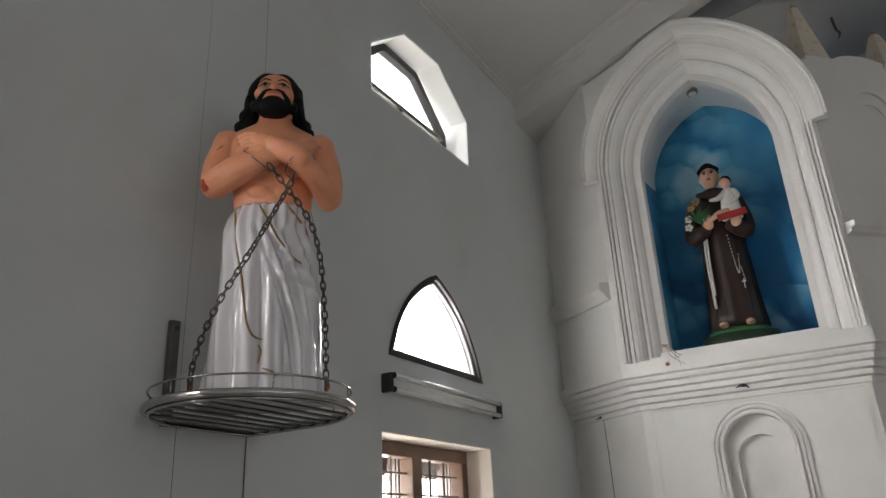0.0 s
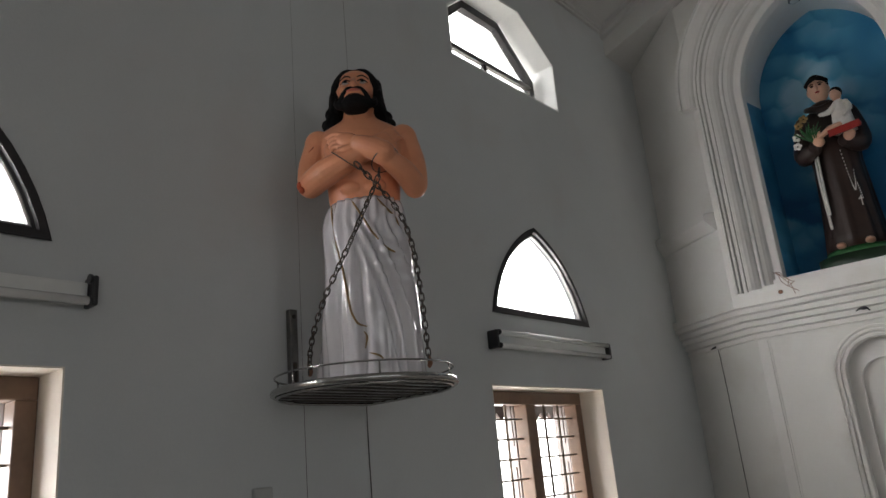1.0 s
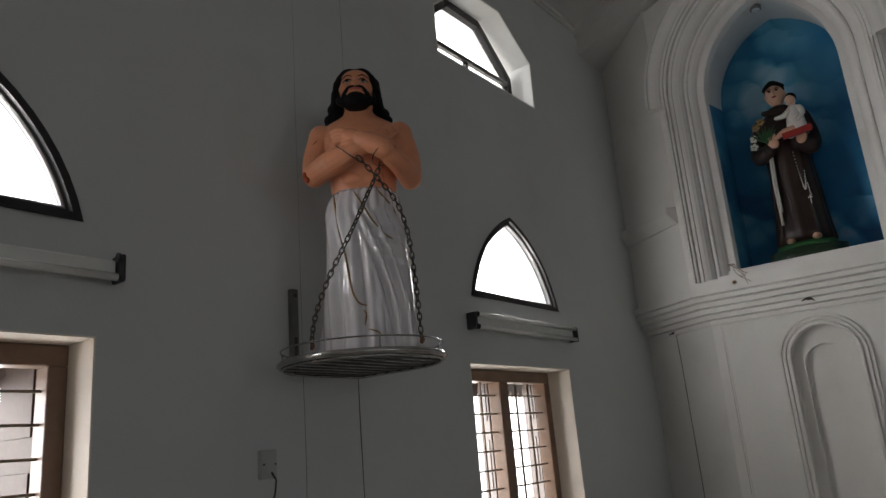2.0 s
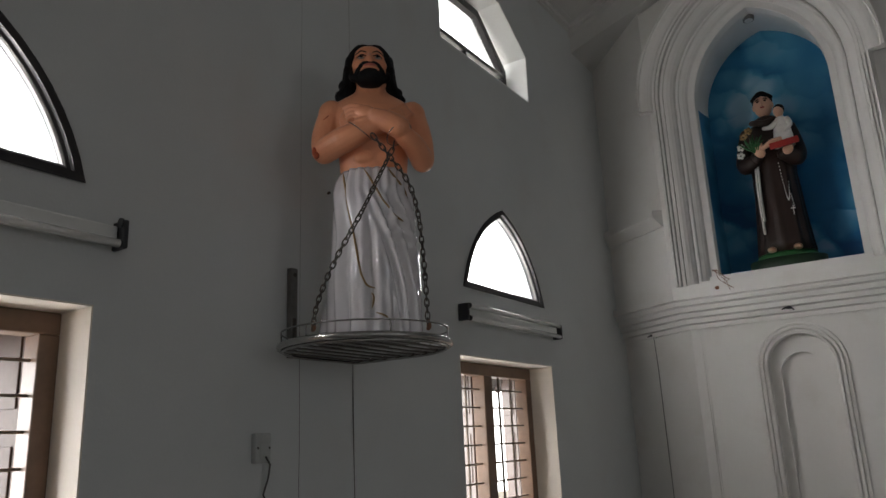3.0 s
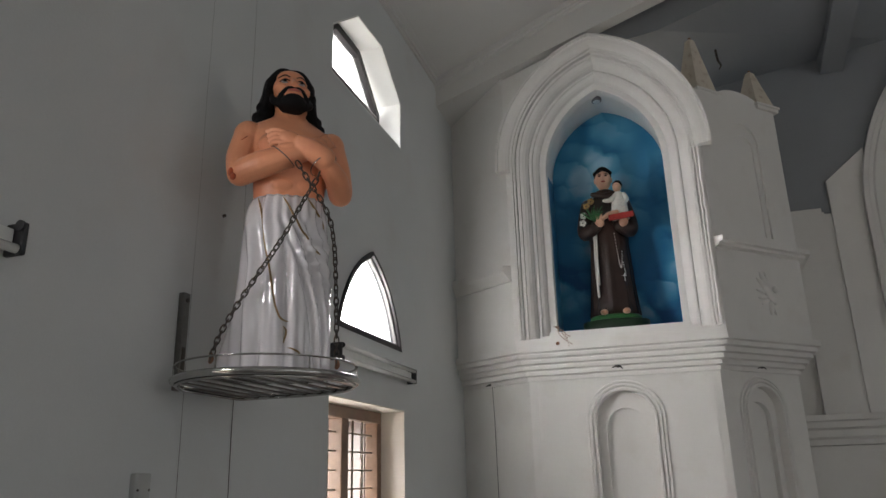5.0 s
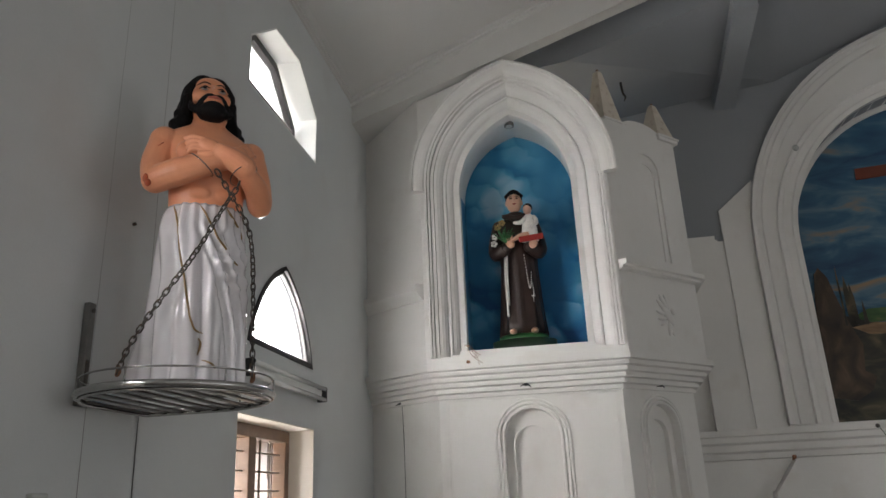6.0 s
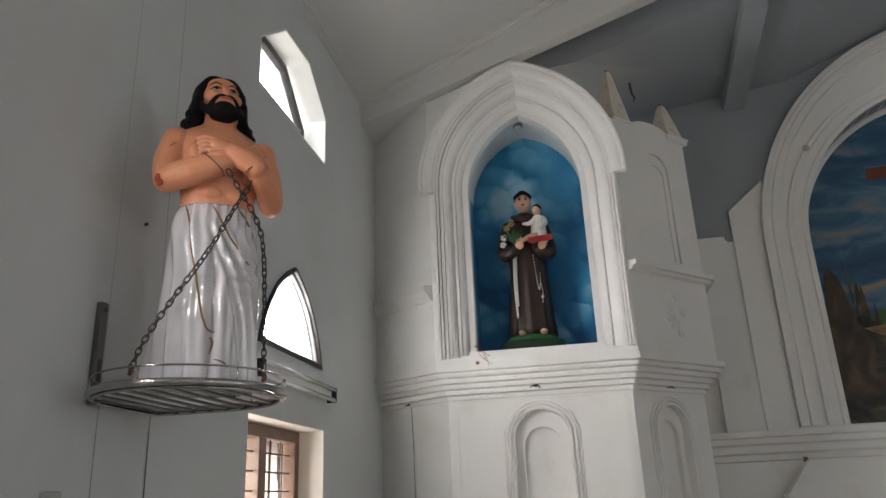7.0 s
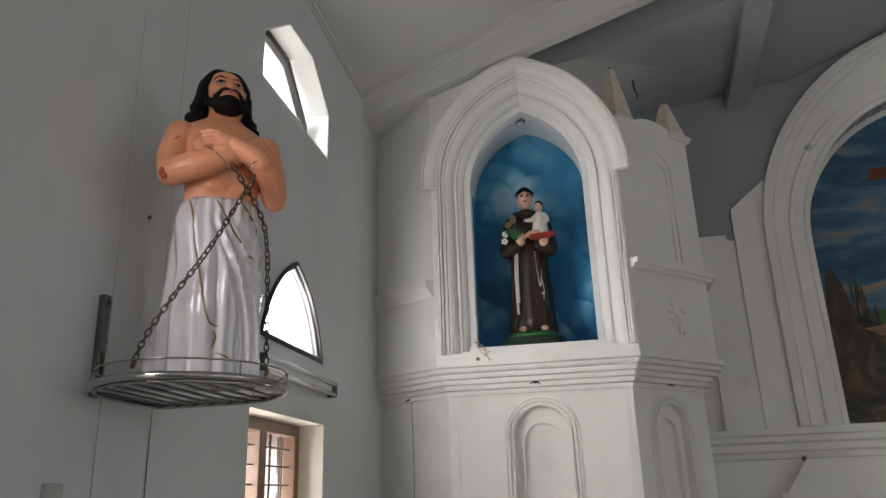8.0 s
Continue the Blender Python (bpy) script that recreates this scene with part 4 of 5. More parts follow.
limb(bm, [(-0.098, -0.12, 0.78), (-0.108, -0.126, 0.55), (-0.108, -0.135, 0.35)], [0.008, 0.008, 0.009], WH, 8)
for k in range(34):
    t = k / 33
    z = 0.78 - 0.30 * math.sin(math.pi * t) if k < 28 else 0.48 - 0.02 * (k - 28)
    x = 0.05 + 0.06 * t
    ball(bm, (x, -0.128 - 0.004 * math.sin(math.pi * t), z if k < 28 else 0.52 - 0.018 * (k - 28)), (0.005, 0.005, 0.007), mi=WH, u=6, v=5)
box(bm, 0.098, 0.104, -0.145, -0.137, 0.36, 0.43, mi=WH)
box(bm, 0.085, 0.117, -0.145, -0.137, 0.405, 0.412, mi=WH)
ob = part("saint_statue", bm, [PALESKIN, HABIT, HAIR, GREEN, DARKGREEN, CORD, RED, GOLD, HABIT])
tagged(ob, "painted saint statue in dark brown habit holding a child", "statue")
ob.matrix_basis = pose(1.385, 5.88, 2.836, 0, 0, 4) @ Matrix.Diagonal((1.03, 1.03, 1.035, 1))

# ---- the chained statue on the wall rack ----
FACE = 41.0
ORG = (0.428, 1.94, 2.014)
bm = bmesh.new()
S, HA, RO, GO, RD, LI, EY = range(7)
n = 144


def smooth01(x):
    x = max(0.0, min(1.0, x))
    return x * x * (3 - 2 * x)


def drape(z, a, b, cx, cy):
    """One ring of the robe: upright pleats on one side, long slanting folds on the other."""
    out = []
    for j in range(n):
        t = 2 * math.pi * j / n
        x, front = a * math.cos(t), smooth01(-math.sin(t) * 1.6 + 0.3)
        low = 1 - z / 0.66
        s = x - 0.36 * low + 0.17 * low * low + 0.035
        w = 0.045 + 0.02 * noise.noise((s * 6, z * 1.5, 0))
        slant = math.sin(2 * math.pi * s / w + 1.5 * noise.noise((x * 5, z * 4, 2)))
        on = smooth01((s + 0.09) / 0.05) * smooth01((0.64 - z) / 0.15) * smooth01(z / 0.06 + 0.25)
        pleat = math.sin(2 * math.pi * x / 0.05 + 2.5 * z) * smooth01((-s - 0.05) / 0.04)
        sag = math.sin(2 * math.pi * (z + 2.4 * (x - 0.11) ** 2 * (1 if x < 0.11 else 2)) / 0.05) * smooth01((x - 0.0) / 0.05) * smooth01((z - 0.30) / 0.08) * smooth01((0.56 - z) / 0.06)
        tuck = math.sin(2 * math.pi * x / 0.034) * smooth01((z - 0.52) / 0.08)
        wide = math.sin(2 * math.pi * (x + 0.35 * noise.noise((x * 3, z * 2.2, 8)) * 0.2) / 0.075 + 1.1 * z) * smooth01((-s - 0.02) / 0.05) * smooth01((0.60 - z) / 0.2)
        d = 2.2 * (0.0072 * slant * on + 0.0032 * pleat + 0.0045 * wide + 0.0026 * sag + 0.0022 * tuck + 0.007 * noise.noise((x * 9, z * 6, 5))) * front
        d += 0.045 * smooth01(1 - z / 0.30) * smooth01(-math.cos(t) * 1.4) * smooth01(math.sin(t) * 2.2 + 0.15)
        g = 1 + d / math.hypot(a * math.cos(t), b * math.sin(t))
        out.append((cx + a * g * math.cos(t), cy + b * g * math.sin(t), z))
    return out


ROBE_RINGS = [(0.0, 0.188, 0.148, -0.010, 0.030), (0.012, 0.195, 0.155, -0.010, 0.030), (0.05, 0.193, 0.153, -0.009, 0.028), (0.22, 0.184, 0.148, -0.008, 0.018), (0.40, 0.171, 0.140, -0.006, 0.004), (0.52, 0.167, 0.132, -0.005, 0.0), (0.60, 0.161, 0.124, -0.004, 0.0), (0.65, 0.153, 0.115, -0.003, 0.0), (0.685, 0.143, 0.108, -0.002, 0.0)]
rings = []
for (z0, *p0), (z1, *p1) in zip(ROBE_RINGS, ROBE_RINGS[1:]):
    m = max(1, round((z1 - z0) / 0.012))
    rings += [drape(z0 + (z1 - z0) * k / m, *[u + (v - u) * k / m for u, v in zip(p0, p1)]) for k in range(m)]
rings += [drape(0.685, 0.143, 0.108, -0.002, 0.0), drape(0.677, 0.120, 0.090, -0.002, 0.0)]
loft(bm, rings, mi=RO)


def on_robe(x, z, lift=0.0035):
    """The point on the front of the folded robe at a place across and a height."""
    near = [q[1] for r in rings[:-2] if abs(r[0][2] - z) < 0.013 for q in r if abs(q[0] - x) < 0.011 and q[1] < 0]
    return Vector((x, sum(near) / len(near) - lift if near else -0.10, z))


for line in (((-0.128, 0.68), (-0.123, 0.626), (-0.108, 0.50), (-0.089, 0.406), (-0.075, 0.31), (-0.063, 0.236), (-0.044, 0.196), (-0.008, 0.185)), ((-0.027, 0.173), (-0.013, 0.156), (-0.024, 0.106)), ((-0.012, 0.093), (0.032, 0.077), (0.04, 0.061)), ((-0.045, 0.675), (-0.019, 0.625), (0.028, 0.53), (0.073, 0.47), (0.121, 0.452)), ((0.05, 0.675), (0.077, 0.638), (0.115, 0.60), (0.128, 0.56))):
    pts = []
    for (xa, za), (xb, zb) in zip(line, line[1:]):
        m = max(2, round(math.hypot(xb - xa, zb - za) / 0.012))
        pts += [on_robe(xa + (xb - xa) * k / m, za + (zb - za) * k / m) for k in range(m)]
    pts.append(on_robe(*line[-1]))
    pts = [(pts[max(k - 1, 0)] + pts[k] * 2 + pts[min(k + 1, len(pts) - 1)]) / 4 for k in range(len(pts))]
    tube(bm, pts, 0.0042, 6, GO, taper=[0.0042 * min(1.0, 0.35 + 0.25 * k, 0.35 + 0.25 * (len(pts) - 1 - k)) for k in range(len(pts))])

# torso and crossed arms, melted into one skin
flesh = bmesh.new()
loft(flesh, [ring(cx, cy, z, a, b, 40) for z, a, b, cx, cy in ((0.64, 0.128, 0.092, -0.002, 0.0), (0.70, 0.138, 0.098, -0.002, -0.004), (0.76, 0.143, 0.102, -0.002, -0.010), (0.82, 0.150, 0.106, -0.002, -0.014), (0.88, 0.164, 0.110, 0.0, -0.012), (0.93, 0.174, 0.106, -0.002, -0.006), (0.965, 0.176, 0.098, -0.004, 0.0), (0.99, 0.166, 0.088, -0.005, 0.006), (1.012, 0.145, 0.078, -0.006, 0.010), (1.032, 0.112, 0.068, -0.006, 0.012), (1.048, 0.084, 0.060, -0.006, 0.012), (1.066, 0.067, 0.056, -0.007, 0.012), (1.10, 0.060, 0.054, -0.008, 0.014), (1.16, 0.057, 0.054, -0.010, 0.016))])
for s in (-1, 1):
    ball(flesh, (s * 0.068, -0.082, 0.895), (0.075, 0.036, 0.052))
    ball(flesh, (s * 0.168 - 0.004, 0.0, 0.955), (0.058, 0.062, 0.062))
    limb(flesh, [(s * 0.022, -0.045, 1.03), (s * 0.045, -0.015, 1.09)], [0.012, 0.014], 0)
    for k in range(3):
        ball(flesh, (s * 0.042, -0.085 - 0.003 * k, 0.83 - 0.05 * k), (0.046, 0.024, 0.030))
limb(flesh, [(-0.172, 0.0, 0.95), (-0.200, -0.02, 0.85), (-0.203, -0.055, 0.772)], [0.057, 0.055, 0.050], 0, 16)
limb(flesh, [(-0.203, -0.055, 0.768), (-0.13, -0.120, 0.790), (-0.025, -0.150, 0.832), (0.06, -0.138, 0.872)], [0.051, 0.054, 0.043, 0.034], 0, 16)
limb(flesh, [(0.165, 0.0, 0.95), (0.192, -0.01, 0.84), (0.198, -0.04, 0.742)], [0.057, 0.055, 0.050], 0, 16)
limb(flesh, [(0.198, -0.042, 0.735), (0.162, -0.11, 0.77), (0.115, -0.155, 0.80)], [0.048, 0.046, 0.040], 0, 16)
limb(flesh, [(0.092, -0.178, 0.824), (0.05, -0.182, 0.848), (0.0, -0.178, 0.872)], [0.047, 0.043, 0.032], 0, 16)
# the hand tucked under, flat on the breast
ball(flesh, (0.085, -0.108, 0.905), (0.040, 0.020, 0.036), Matrix.Rotation(radians(-40), 4, "Y"))
for k in range(4):
    limb(flesh, [(0.088 + 0.012 * k, -0.106, 0.935 - 0.012 * k), (0.112 + 0.012 * k, -0.098, 0.958 - 0.013 * k), (0.126 + 0.011 * k, -0.082, 0.972 - 0.015 * k)], [0.010, 0.009, 0.007], 0, 8)
# the hand on top, its fingers spread along the other shoulder
ball(flesh, (-0.035, -0.172, 0.888), (0.046, 0.022, 0.032), Matrix.Rotation(radians(18), 4, "Y"))
for k in range(4):
    limb(flesh, [(-0.055, -0.174, 0.911 - 0.015 * k), (-0.092, -0.158, 0.925 - 0.017 * k), (-0.122 + 0.005 * k, -0.138, 0.922 - 0.019 * k)], [0.0115, 0.0105, 0.008], 0, 8)
limb(flesh, [(-0.02, -0.182, 0.865), (-0.05, -0.182, 0.852), (-0.075, -0.172, 0.852)], [0.012, 0.011, 0.008], 0, 8)
melt_into(bm, flesh, S, 0.0038, 5)
ball(bm, (-0.241, -0.085, 0.756), (0.010, 0.016, 0.018), mi=RD, u=12, v=8)
ball(bm, (-0.232, -0.088, 0.738), (0.012, 0.016, 0.014), mi=RD, u=10, v=8)
for pts in (((-0.205, -0.062, 0.905), (-0.185, -0.066, 0.922)), ((-0.112, -0.178, 0.80), (-0.110, -0.178, 0.788)), ((-0.09, -0.168, 0.838), (-0.07, -0.175, 0.842))):
    tube(bm, pts, 0.002, 5, RD)

# the head leans back, looking up
HM = pose(-0.013, -0.002, 1.095, -18, 0, 0) @ Matrix.Diagonal((1.20, 1.08, 1.02, 1))
head, mane, beard = bmesh.new(), bmesh.new(), bmesh.new()


def hb(to, c, r, mi=0, m=None, u=18, v=12):
    ball(to, (0, 0, 0), r, HM @ Matrix.Translation(c) @ (m or Matrix()), mi, u, v)


def hl(to, pts, rs, mi=0, k=8):
    limb(to, [HM @ Vector(p) for p in pts], rs, mi, k)


hb(head, (0, -0.003, 0.085), (0.066, 0.080, 0.098), u=28, v=20)
hb(head, (0, -0.055, 0.010), (0.046, 0.038, 0.045))
hb(head, (0, -0.040, 0.122), (0.054, 0.042, 0.050), u=20, v=14)
hl(head, [(0, -0.078, 0.096), (0, -0.093, 0.064), (0, -0.106, 0.044)], [0.008, 0.010, 0.012])
hl(head, [(-0.012, -0.093, 0.042), (0, -0.098, 0.038), (0.012, -0.093, 0.042)], [0.008, 0.009, 0.008])
hl(head, [(-0.024, -0.084, 0.018), (0, -0.090, 0.015), (0.024, -0.084, 0.018)], [0.006, 0.010, 0.006])
for s in (-1, 1):
    hb(head, (s * 0.036, -0.058, 0.050), (0.026, 0.026, 0.024), u=14, v=10)
    hb(head, (s * 0.069, -0.012, 0.052), (0.010, 0.014, 0.022), u=10, v=6)
    hl(head, [(s * 0.012, -0.078, 0.096), (s * 0.030, -0.075, 0.101), (s * 0.050, -0.060, 0.094)], [0.006, 0.007, 0.005])
    # eyes and brows
    hb(bm, (s * 0.029, -0.0775, 0.075), (0.0125, 0.006, 0.0050), EY, u=12, v=8)
    hb(bm, (s * 0.029, -0.0825, 0.0775), (0.0066, 0.003, 0.0054), HA, u=10, v=6)
    hl(bm, [(s * 0.013, -0.083, 0.081), (s * 0.029, -0.084, 0.0855), (s * 0.045, -0.072, 0.078)], [0.0018, 0.0030, 0.0016], HA, 6)
    hl(bm, [(s * 0.012, -0.0865, 0.100), (s * 0.030, -0.084, 0.108), (s * 0.050, -0.068, 0.100)], [0.0020, 0.0026, 0.0014], HA, 6)
    # moustache, side whiskers
    hl(beard, [(s * 0.003, -0.094, 0.032), (s * 0.024, -0.090, 0.026), (s * 0.042, -0.072, 0.004), (s * 0.050, -0.055, -0.015)], [0.006, 0.009, 0.011, 0.011])
    hl(beard, [(s * 0.064, -0.026, 0.040), (s * 0.060, -0.040, 0.0), (s * 0.038, -0.053, -0.020)], [0.009, 0.017, 0.022], 0, 10)
    # parted hair over the brow, long locks to the shoulders
    hl(mane, [(s * 0.006, -0.048, 0.172), (s * 0.034, -0.050, 0.160), (s * 0.060, -0.036, 0.125), (s * 0.074, -0.020, 0.075), (s * 0.078, 0.0, 0.03)], [0.012, 0.018, 0.020, 0.016, 0.014], 0, 10)
    hb(mane, (s * 0.066, 0.018, 0.085), (0.022, 0.055, 0.090))
hb(mane, (0, 0.030, 0.112), (0.080, 0.082, 0.098), u=28, v=20)
hb(beard, (0, -0.050, -0.020), (0.050, 0.046, 0.032), u=24, v=16)
hb(beard, (0, -0.070, -0.012), (0.036, 0.030, 0.022), u=20, v=14)
limb(mane, [(-0.088, 0.015, 1.215), (-0.096, 0.028, 1.145), (-0.108, 0.032, 1.078), (-0.119, 0.026, 1.045), (-0.108, 0.022, 1.02)], [0.028, 0.030, 0.035, 0.032, 0.016], 0, 12)
limb(mane, [(0.066, 0.015, 1.215), (0.072, 0.028, 1.145), (0.084, 0.032, 1.08), (0.104, 0.026, 1.045), (0.130, 0.012, 1.018)], [0.028, 0.028, 0.028, 0.022, 0.010], 0, 12)
for s in (-1, 1):
    for k in range(6):
        w = -0.013 + s * (0.098 + 0.006 * (k % 2))
        limb(mane, [(w, -0.02 + 0.016 * k, 1.17), (w + s * 0.004 * (k % 3), -0.006 + 0.014 * k, 1.12), (w + s * (0.016 - 0.004 * (k % 2)), 0.002 + 0.012 * k, 1.075), (w + s * (0.026 + 0.004 * (k % 3)), -0.002 + 0.01 * k, 1.04), (w + s * (0.018 + 0.006 * (k % 2)), -0.004 + 0.01 * k, 1.015)], [0.007, 0.009, 0.011, 0.011, 0.006], 0, 6)
limb(mane, [(-0.013, 0.09, 1.19), (-0.01, 0.10, 1.08), (-0.01, 0.095, 0.97)], [0.07, 0.08, 0.05], 0, 14)
hl(bm, [(-0.022, -0.092, 0.0165), (0, -0.1005, 0.0135), (0.022, -0.092, 0.0165)], [0.003, 0.0065, 0.003], LI)
melt_into(bm, head, S, 0.0036, 3)
melt_into(bm, beard, HA, 0.004, 3)
for c, r in (((-0.136, 0.022, 1.052), 0.026), ((-0.122, 0.004, 1.034), 0.020), ((-0.118, 0.02, 1.10), 0.028), ((0.122, 0.016, 1.036), 0.020), ((0.106, 0.02, 1.07), 0.024)):
    ball(mane, c, (r, r, r), u=12, v=8)
melt_into(bm, mane, HA, 0.005, 2)
ob = part("chained_statue", bm, [SKIN, HAIR, ROBE, GOLD, WOUND, LIPS, EYE])
tagged(ob, "painted bearded statue with glossy white waistcloth, standing on the wall rack", "statue")
SM = pose(*ORG, 0, 0, FACE)
ob.matrix_basis = SM

# ---- steel corner rack ----
rack = thing("wall_rack", "stainless steel wire corner rack fixed to the wall", "rack")
RC, RR, RZ = (0.368, 1.94), 0.332, 2.0


def rack_line(r, z, x_wall=0.03, y_side=2.27, n=40):
    """Plan of the rack: three quarters of a circle run out into a square corner at the wall."""
    p = [(RC[0] + r * math.cos(radians(a)), RC[1] + r * math.sin(radians(a)), z) for a in np.linspace(90, -180, n)]
    return p + [(RC[0] - r, RC[1] + r - 0.02, z), (RC[0] - r + 0.02, RC[1] + r, z)]


bm = bmesh.new()
tube(bm, rack_line(RR, RZ), 0.013, 10, closed=True)
part("rim", bm, STEEL, rack, smooth=True)
bm = bmesh.new()
tube(bm, rack_line(RR - 0.012, RZ - 0.016), 0.006, 8, closed=True)
part("lower_rim", bm, STEEL, rack, smooth=True)
bm = bmesh.new()
tube(bm, rack_line(RR - 0.004, RZ + 0.055)[:-2], 0.0035, 8)
part("guard_rail", bm, STEEL, rack, smooth=True)
for a in (75, 20, -35, -90, -145):
    bm = bmesh.new()
    x, y = RC[0] + RR * math.cos(radians(a)), RC[1] + RR * math.sin(radians(a))
    tube(bm, [(x, y, RZ), (x, y, RZ + 0.055)], 0.003, 6)
    part("rail_post", bm, STEEL, rack, smooth=True)
for k in range(9):
    x = 0.060 + 0.072 * k
    dx = x - RC[0]
    half = math.sqrt(max(0, (RR - 0.012) ** 2 - dx * dx))
    ya, yb = RC[1] - half, RC[1] + (half if dx > 0 else RR - 0.012)
    bm = bmesh.new()
    box(bm, x - 0.012, x + 0.012, ya, yb, RZ - 0.010, RZ - 0.003, 0.002)
    part("slat", bm, SLAT, rack)
bm = bmesh.new()
box(bm, 0.002, 0.028, 1.868, 1.906, 1.985, 2.365, 0.003)
part("bracket", bm, OLDSTEEL, rack, "flat steel wall bracket")
bm = bmesh.new()
box(bm, 0.028, 0.0305, 1.878, 1.896, 1.99, 2.15)
part("bracket_slot", bm, IRON, rack, "dark slot in the bracket")
bm = bmesh.new()
tube(bm, [(0.026, 1.887, 2.335), (0.033, 1.887, 2.335)], 0.009, 8)
part("screw", bm, IRON, rack)

# ---- chains ----
link_mesh = bmesh.new()
tube(link_mesh, [(0.0085 * math.cos(a), 0, 0.0135 * math.sin(a) + (0.004 if math.sin(a) > 0 else -0.004)) for a in np.linspace(0, 2 * math.pi, 14, endpoint=False)], 0.0030, 6, closed=True)
me = bpy.data.meshes.new("link")
bmesh.ops.recalc_face_normals(link_mesh, faces=link_mesh.faces)
link_mesh.to_mesh(me)
link_mesh.free()
me.materials.append(IRON)
me.polygons.foreach_set("use_smooth", [True] * len(me.polygons))


def chain(label, pts):
    ch_ob = thing("chain", label, "chain", "chains on the statue")
    P = [SM @ Vector(p) for p in pts]
    dense = []
    for k in range(len(P) - 1):
        a, b, c, d = P[max(k - 1, 0)], P[k], P[k + 1], P[min(k + 2, len(P) - 1)]
        for j in range(40):
            t = j / 40
            dense.append(0.5 * ((2 * b) + (c - a) * t + (2 * a - 5 * b + 4 * c - d) * t * t + (3 * b - a - 3 * c + d) * t ** 3))
    step, acc, k = 0.0255, 0.0, 0
    for a, b in zip(dense, dense[1:]):
        acc += (b - a).length
        if acc >= step:
            acc -= step
            d = (b - a).normalized()
            q = d.to_track_quat("Z", "X")
            ob = new("link", me)
            ob.parent = ch_ob
            ob.matrix_basis = Matrix.Translation(a) @ q.to_matrix().to_4x4() @ pose(0, 0, 0, 0, 0, 35 + 90 * (k % 2) + random.uniform(-14, 14))
            k += 1
    bm = bmesh.new()
    limb(bm, [P[-1] + Vector((0, 0, 0.03)), P[-1] + Vector((0.004, 0, 0.01)), P[-1]], [0.007, 0.010, 0.008], 0, 8)
    part("end_hook", bm, RUST, ch_ob, "rusty hook that ties the chain to the rack")
    return ch_ob


chain("dark iron chain from one wrist down the robe", [(-0.022, -0.195, 0.795), (0.015, -0.178, 0.755), (0.055, -0.160, 0.708), (0.10, -0.148, 0.65), (0.140, -0.120, 0.585), (0.166, -0.085, 0.50), (0.180, -0.060, 0.40), (0.190, -0.045, 0.25), (0.196, -0.040, 0.04)])
chain("dark iron chain slung across the white robe", [(0.073, -0.200, 0.765), (0.068, -0.185, 0.735), (0.05, -0.170, 0.700), (0.01, -0.165, 0.62), (-0.046, -0.170, 0.50), (-0.10, -0.160, 0.40), (-0.152, -0.135, 0.31), (-0.205, -0.070, 0.21), (-0.238, 0.0, 0.13), (-0.252, 0.06, 0.06)])
for c, r, ax in (((-0.058, -0.142, 0.822), 0.057, (0.60, -0.25, 0.74)), ((0.095, -0.165, 0.800), 0.056, (0.45, -0.35, -0.80))):
    bm = bmesh.new()
    m = SM @ Matrix.Translation(c) @ Vector(ax).to_track_quat("Z", "X").to_matrix().to_4x4()
    tube(bm, [m @ Vector((r * math.cos(a), r * math.sin(a), 0)) for a in np.linspace(0, 2 * math.pi, 28, endpoint=False)], 0.0022, 6, closed=True)
    tagged(part("wrist_wire", bm, STEEL, smooth=True), "thin bright wire loop round the statue's wrist", "wire", "wrist wires")

# ---- fluorescent lamps under the triangular windows ----
for c, double in ((3.82, True), (0.46, False)):
    lamp = thing("tube_light", "unlit twin fluorescent batten on the wall" if double else "unlit fluorescent batten with one empty socket", "lamp", "tube lights")
    y0, y1, z = c - 0.60, c + 0.60, 2.335
    bm = bmesh.new()
    box(bm, 0.002, 0.042, y0, y1, z - 0.022, z + 0.030, 0.006)
    part("batten", bm, WHITEMETAL, lamp)
    for y in (y0 - 0.012, y1 + 0.012):
        bm = bmesh.new()
        box(bm, 0.002, 0.074, y - 0.009, y + 0.009, z - 0.050, z + 0.050, 0.007)
        holder = part("end_holder", bm, BLACK, lamp, "black lamp holder")
        for dz in (0.036, -0.036):
            bm = bmesh.new()
            s = 1 if y < c else -1
            tube(bm, [(0.066, y + s * 0.014, z + dz), (0.066, y + s * 0.022, z + dz)], 0.016, 12)
            part("socket", bm, BLACK, holder)
    for dz in ((0.036, -0.036) if double else (-0.036,)):
        bm = bmesh.new()
        tube(bm, [(0.066, y0 + 0.005, z + dz), (0.066, y1 - 0.005, z + dz)], 0.0145, 14)
        part("tube", bm, TUBE, lamp, smooth=True)

# ---- cracks, switch, wires, nails ----
for y, z0, z1, w in ((1.945, 0.0, 5.1, 0.0025), (2.285, 0.0, 5.1, 0.0035)):
    bm = bmesh.new()
    pts, k = [], 0
    for z in np.arange(z0, z1, 0.06):
        pts.append((y + 0.005 * noise.noise((y * 9, 0, z * 2.2)) + 0.002 * noise.noise((y, 3, z * 17)), z))
    for (a, za), (b, zb) in zip(pts, pts[1:]):
        ww = w * (0.5 + 0.9 * abs(noise.noise((y * 5, 1, za * 3)))) * (1.0 if za < 2.1 else 0.4)
        v = [bm.verts.new(p) for p in ((0.0025, a - ww, za), (0.0025, a + ww, za), (0.0025, b + ww, zb), (0.0025, b - ww, zb))]
        bm.faces.new(v)
    bmesh.ops.remove_doubles(bm, verts=bm.verts, dist=0.0004)
    struct(part("wall_crack", bm, CRACK), "fine dark upright crack in the plaster", "crack")

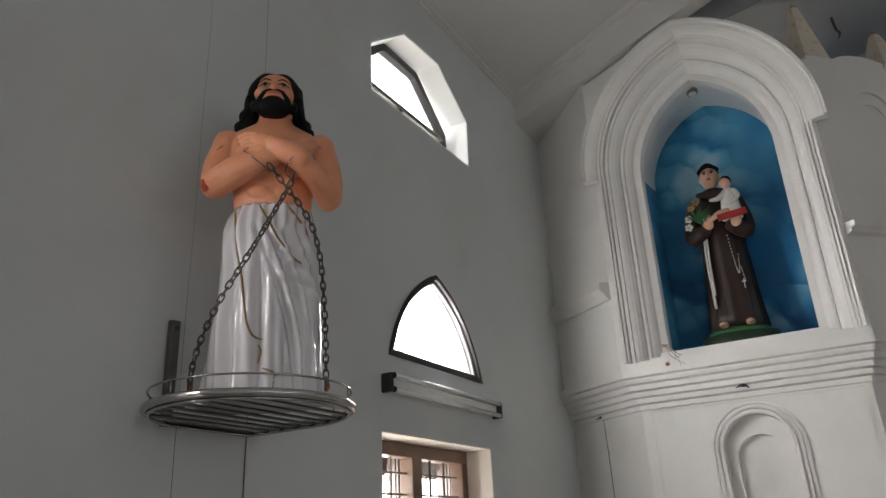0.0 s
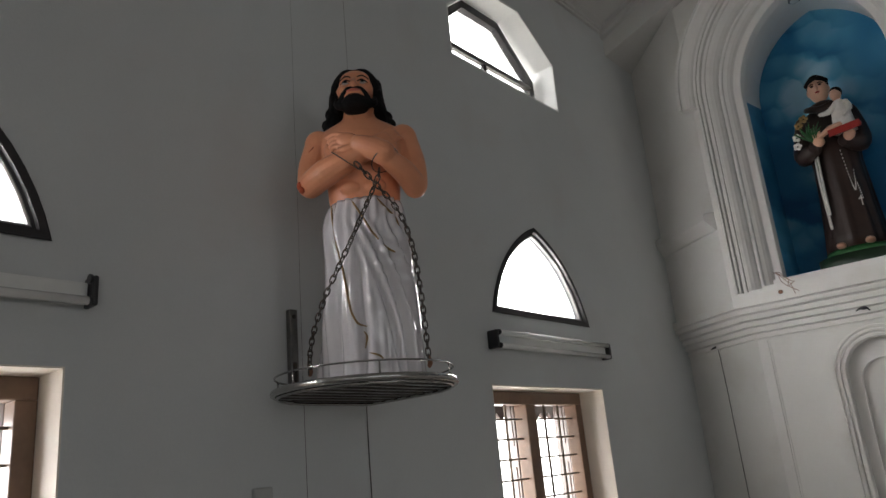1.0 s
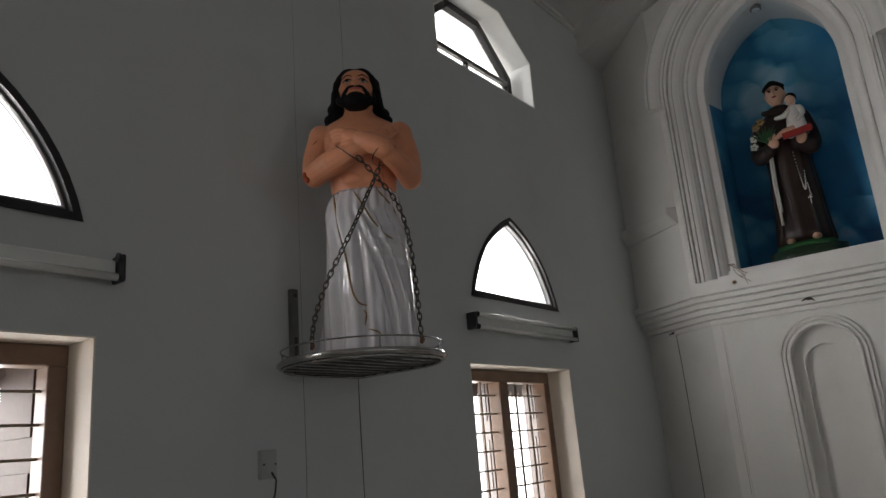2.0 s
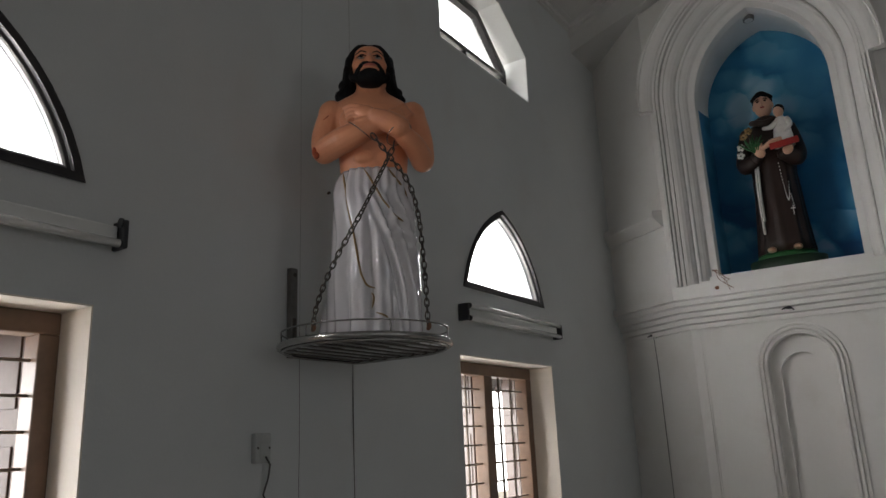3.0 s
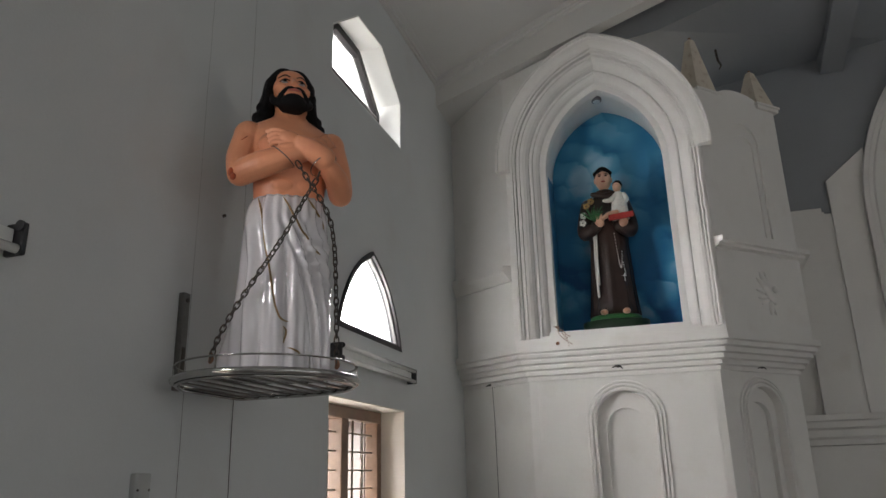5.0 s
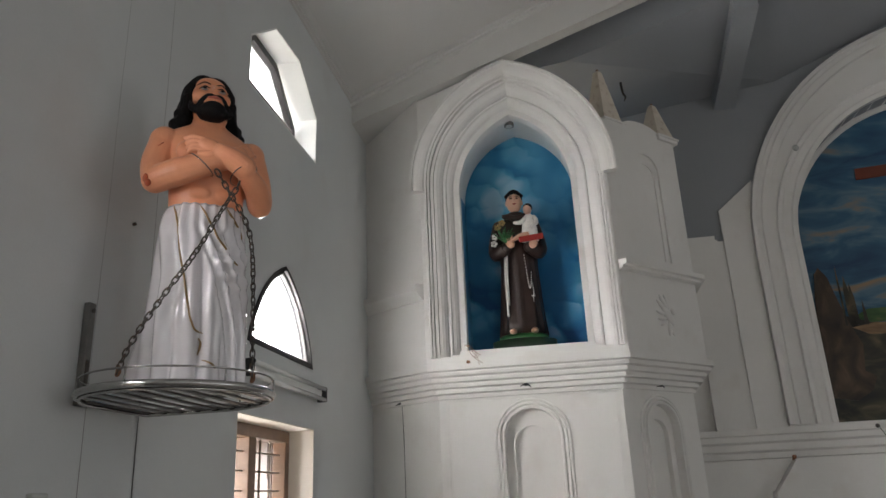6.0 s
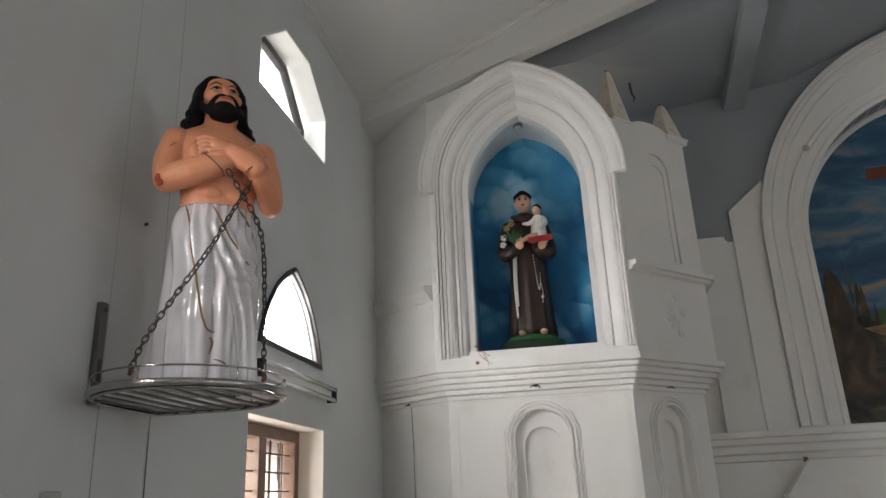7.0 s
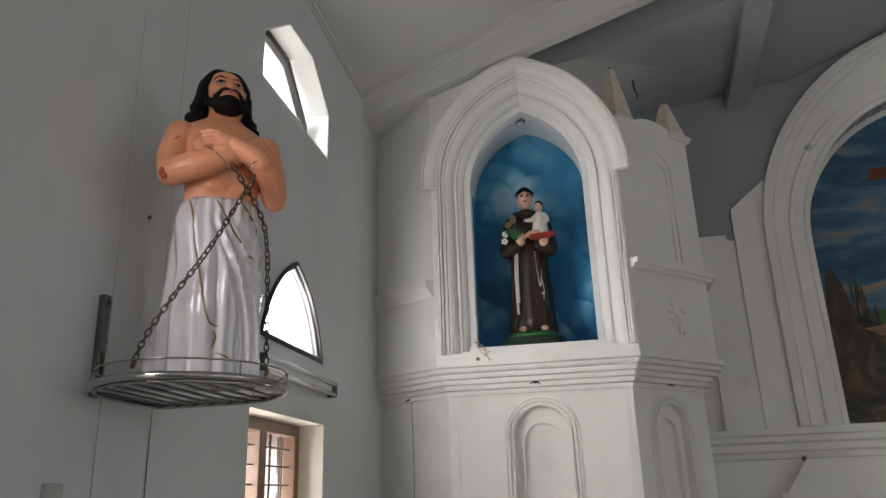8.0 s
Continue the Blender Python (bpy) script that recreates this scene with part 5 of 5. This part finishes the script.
sw = thing("switch_box", "grey plastic switch plate on the wall", "switch")
bm = bmesh.new()
box(bm, 0.0, 0.028, 1.692, 1.770, 1.575, 1.688, 0.006)
part("plate", bm, PLASTIC, sw)
bm = bmesh.new()
box(bm, 0.028, 0.030, 1.712, 1.750, 1.592, 1.655, 0.0008)
part("cover", bm, PLASTIC, sw)
bm = bmesh.new()
tube(bm, [(0.035, 1.735, 1.60), (0.05, 1.745, 1.57), (0.03, 1.755, 1.52), (0.02, 1.74, 1.46), (0.03, 1.76, 1.41), (0.035, 1.78, 1.39)], 0.004, 6)
part("cable", bm, WIRE, sw, "dark loose cable")
for y in (1.702, 1.760):
    bm = bmesh.new()
    tube(bm, [(0.027, y, 1.632), (0.031, y, 1.632)], 0.0045, 8)
    part("screw", bm, IRON, sw)

bm = bmesh.new()
tube(bm, [(-0.01, 2.125, 2.768), (0.012, 2.125, 2.772)], 0.007, 8)
tagged(part("wall_nail", bm, IRON), "small dark nail in the wall", "nail")


def fly_clip(name, x, y, z, r, label, cat):
    bm = bmesh.new()
    ball(bm, (x, y, z), (r, r * 0.7, r * 0.6), u=10, v=6)
    limb(bm, [(x - r, y, z), (x - r * 2, y - r * 0.4, z - r * 0.5)], [r * 0.35, r * 0.2], 0, 6)
    limb(bm, [(x + r * 0.6, y, z), (x + r * 1.5, y - r * 0.2, z - r * 0.9)], [r * 0.35, r * 0.2], 0, 6)
    return tagged(part(name, bm, BLACK), label, cat)


fly_clip("cable_clip", 1.395, 5.435, 2.455, 0.022, "dark bulb holder under the cornice", "bulb holder")
fly_clip("cable_clip", 2.47, 5.80, 2.42, 0.018, "small dark bulb holder on the flank cornice", "bulb holder")
fly_clip("cable_clip", 0.30, 5.70, 2.40, 0.020, "dark cable clip under the cornice", "cable clip")
bm = bmesh.new()
tube(bm, [(0.31, 5.70, 2.40), (0.318, 5.695, 2.2), (0.322, 5.69, 2.1), (0.325, 5.69, 1.7), (0.33, 5.685, 1.2), (0.33, 5.685, 0.4)], 0.0022, 6)
tagged(part("hanging_wire", bm, WIRE), "thin dark wire hanging down the pier", "wire")
bm = bmesh.new()
for k in range(4):
    P = [(0.93 + 0.012 * k, 5.34, 2.78)]
    for j in range(5):
        P.append((0.94 + 0.03 * j * random.uniform(0.5, 1.2) + 0.01 * k, 5.27 + 0.01 * random.random(), 2.78 - 0.035 * j * random.uniform(0.6, 1.2)))
    limb(bm, P, [0.002] * len(P), 0, 5)
ball(bm, (0.96, 5.27, 2.64), (0.016, 0.012, 0.014), u=8, v=6)
tagged(part("loose_wires", bm, RUST), "tangle of thin brown wires on the niche sill", "wire")
bm = bmesh.new()
limb(bm, [(2.55, 6.4, 5.64), (2.56, 6.4, 5.50), (2.58, 6.39, 5.44), (2.56, 6.4, 5.40)], [0.012, 0.012, 0.010, 0.004], 0, 8)
tagged(part("ceiling_hook", bm, IRON), "dark iron hook and wire under the chancel ceiling", "hook")
spot = thing("niche_spotlight", "small recessed round spotlight in the niche vault", "lamp")
bm = bmesh.new()
tube(bm, [(NX - 0.015, 5.74, 4.925), (NX - 0.015, 5.74, 5.0)], 0.045, 20)
part("ring", bm, OLDSTEEL, spot)
bm = bmesh.new()
tube(bm, [(NX - 0.015, 5.74, 4.920), (NX - 0.015, 5.74, 4.926)], 0.033, 20)
part("lens", bm, TUBE, spot)
bm = bmesh.new()
tube(bm, [(4.46, 6.98, 2.10), (4.50, 6.95, 2.0), (4.60, 6.95, 1.80), (4.68, 6.95, 1.62), (4.70, 6.95, 1.5)], 0.004, 6)
ball(bm, (4.46, 6.97, 2.08), (0.02, 0.02, 0.02), u=8, v=6)
tagged(part("hanging_wire", bm, WIRE), "thin dark wire draped over the altar cornice", "wire")
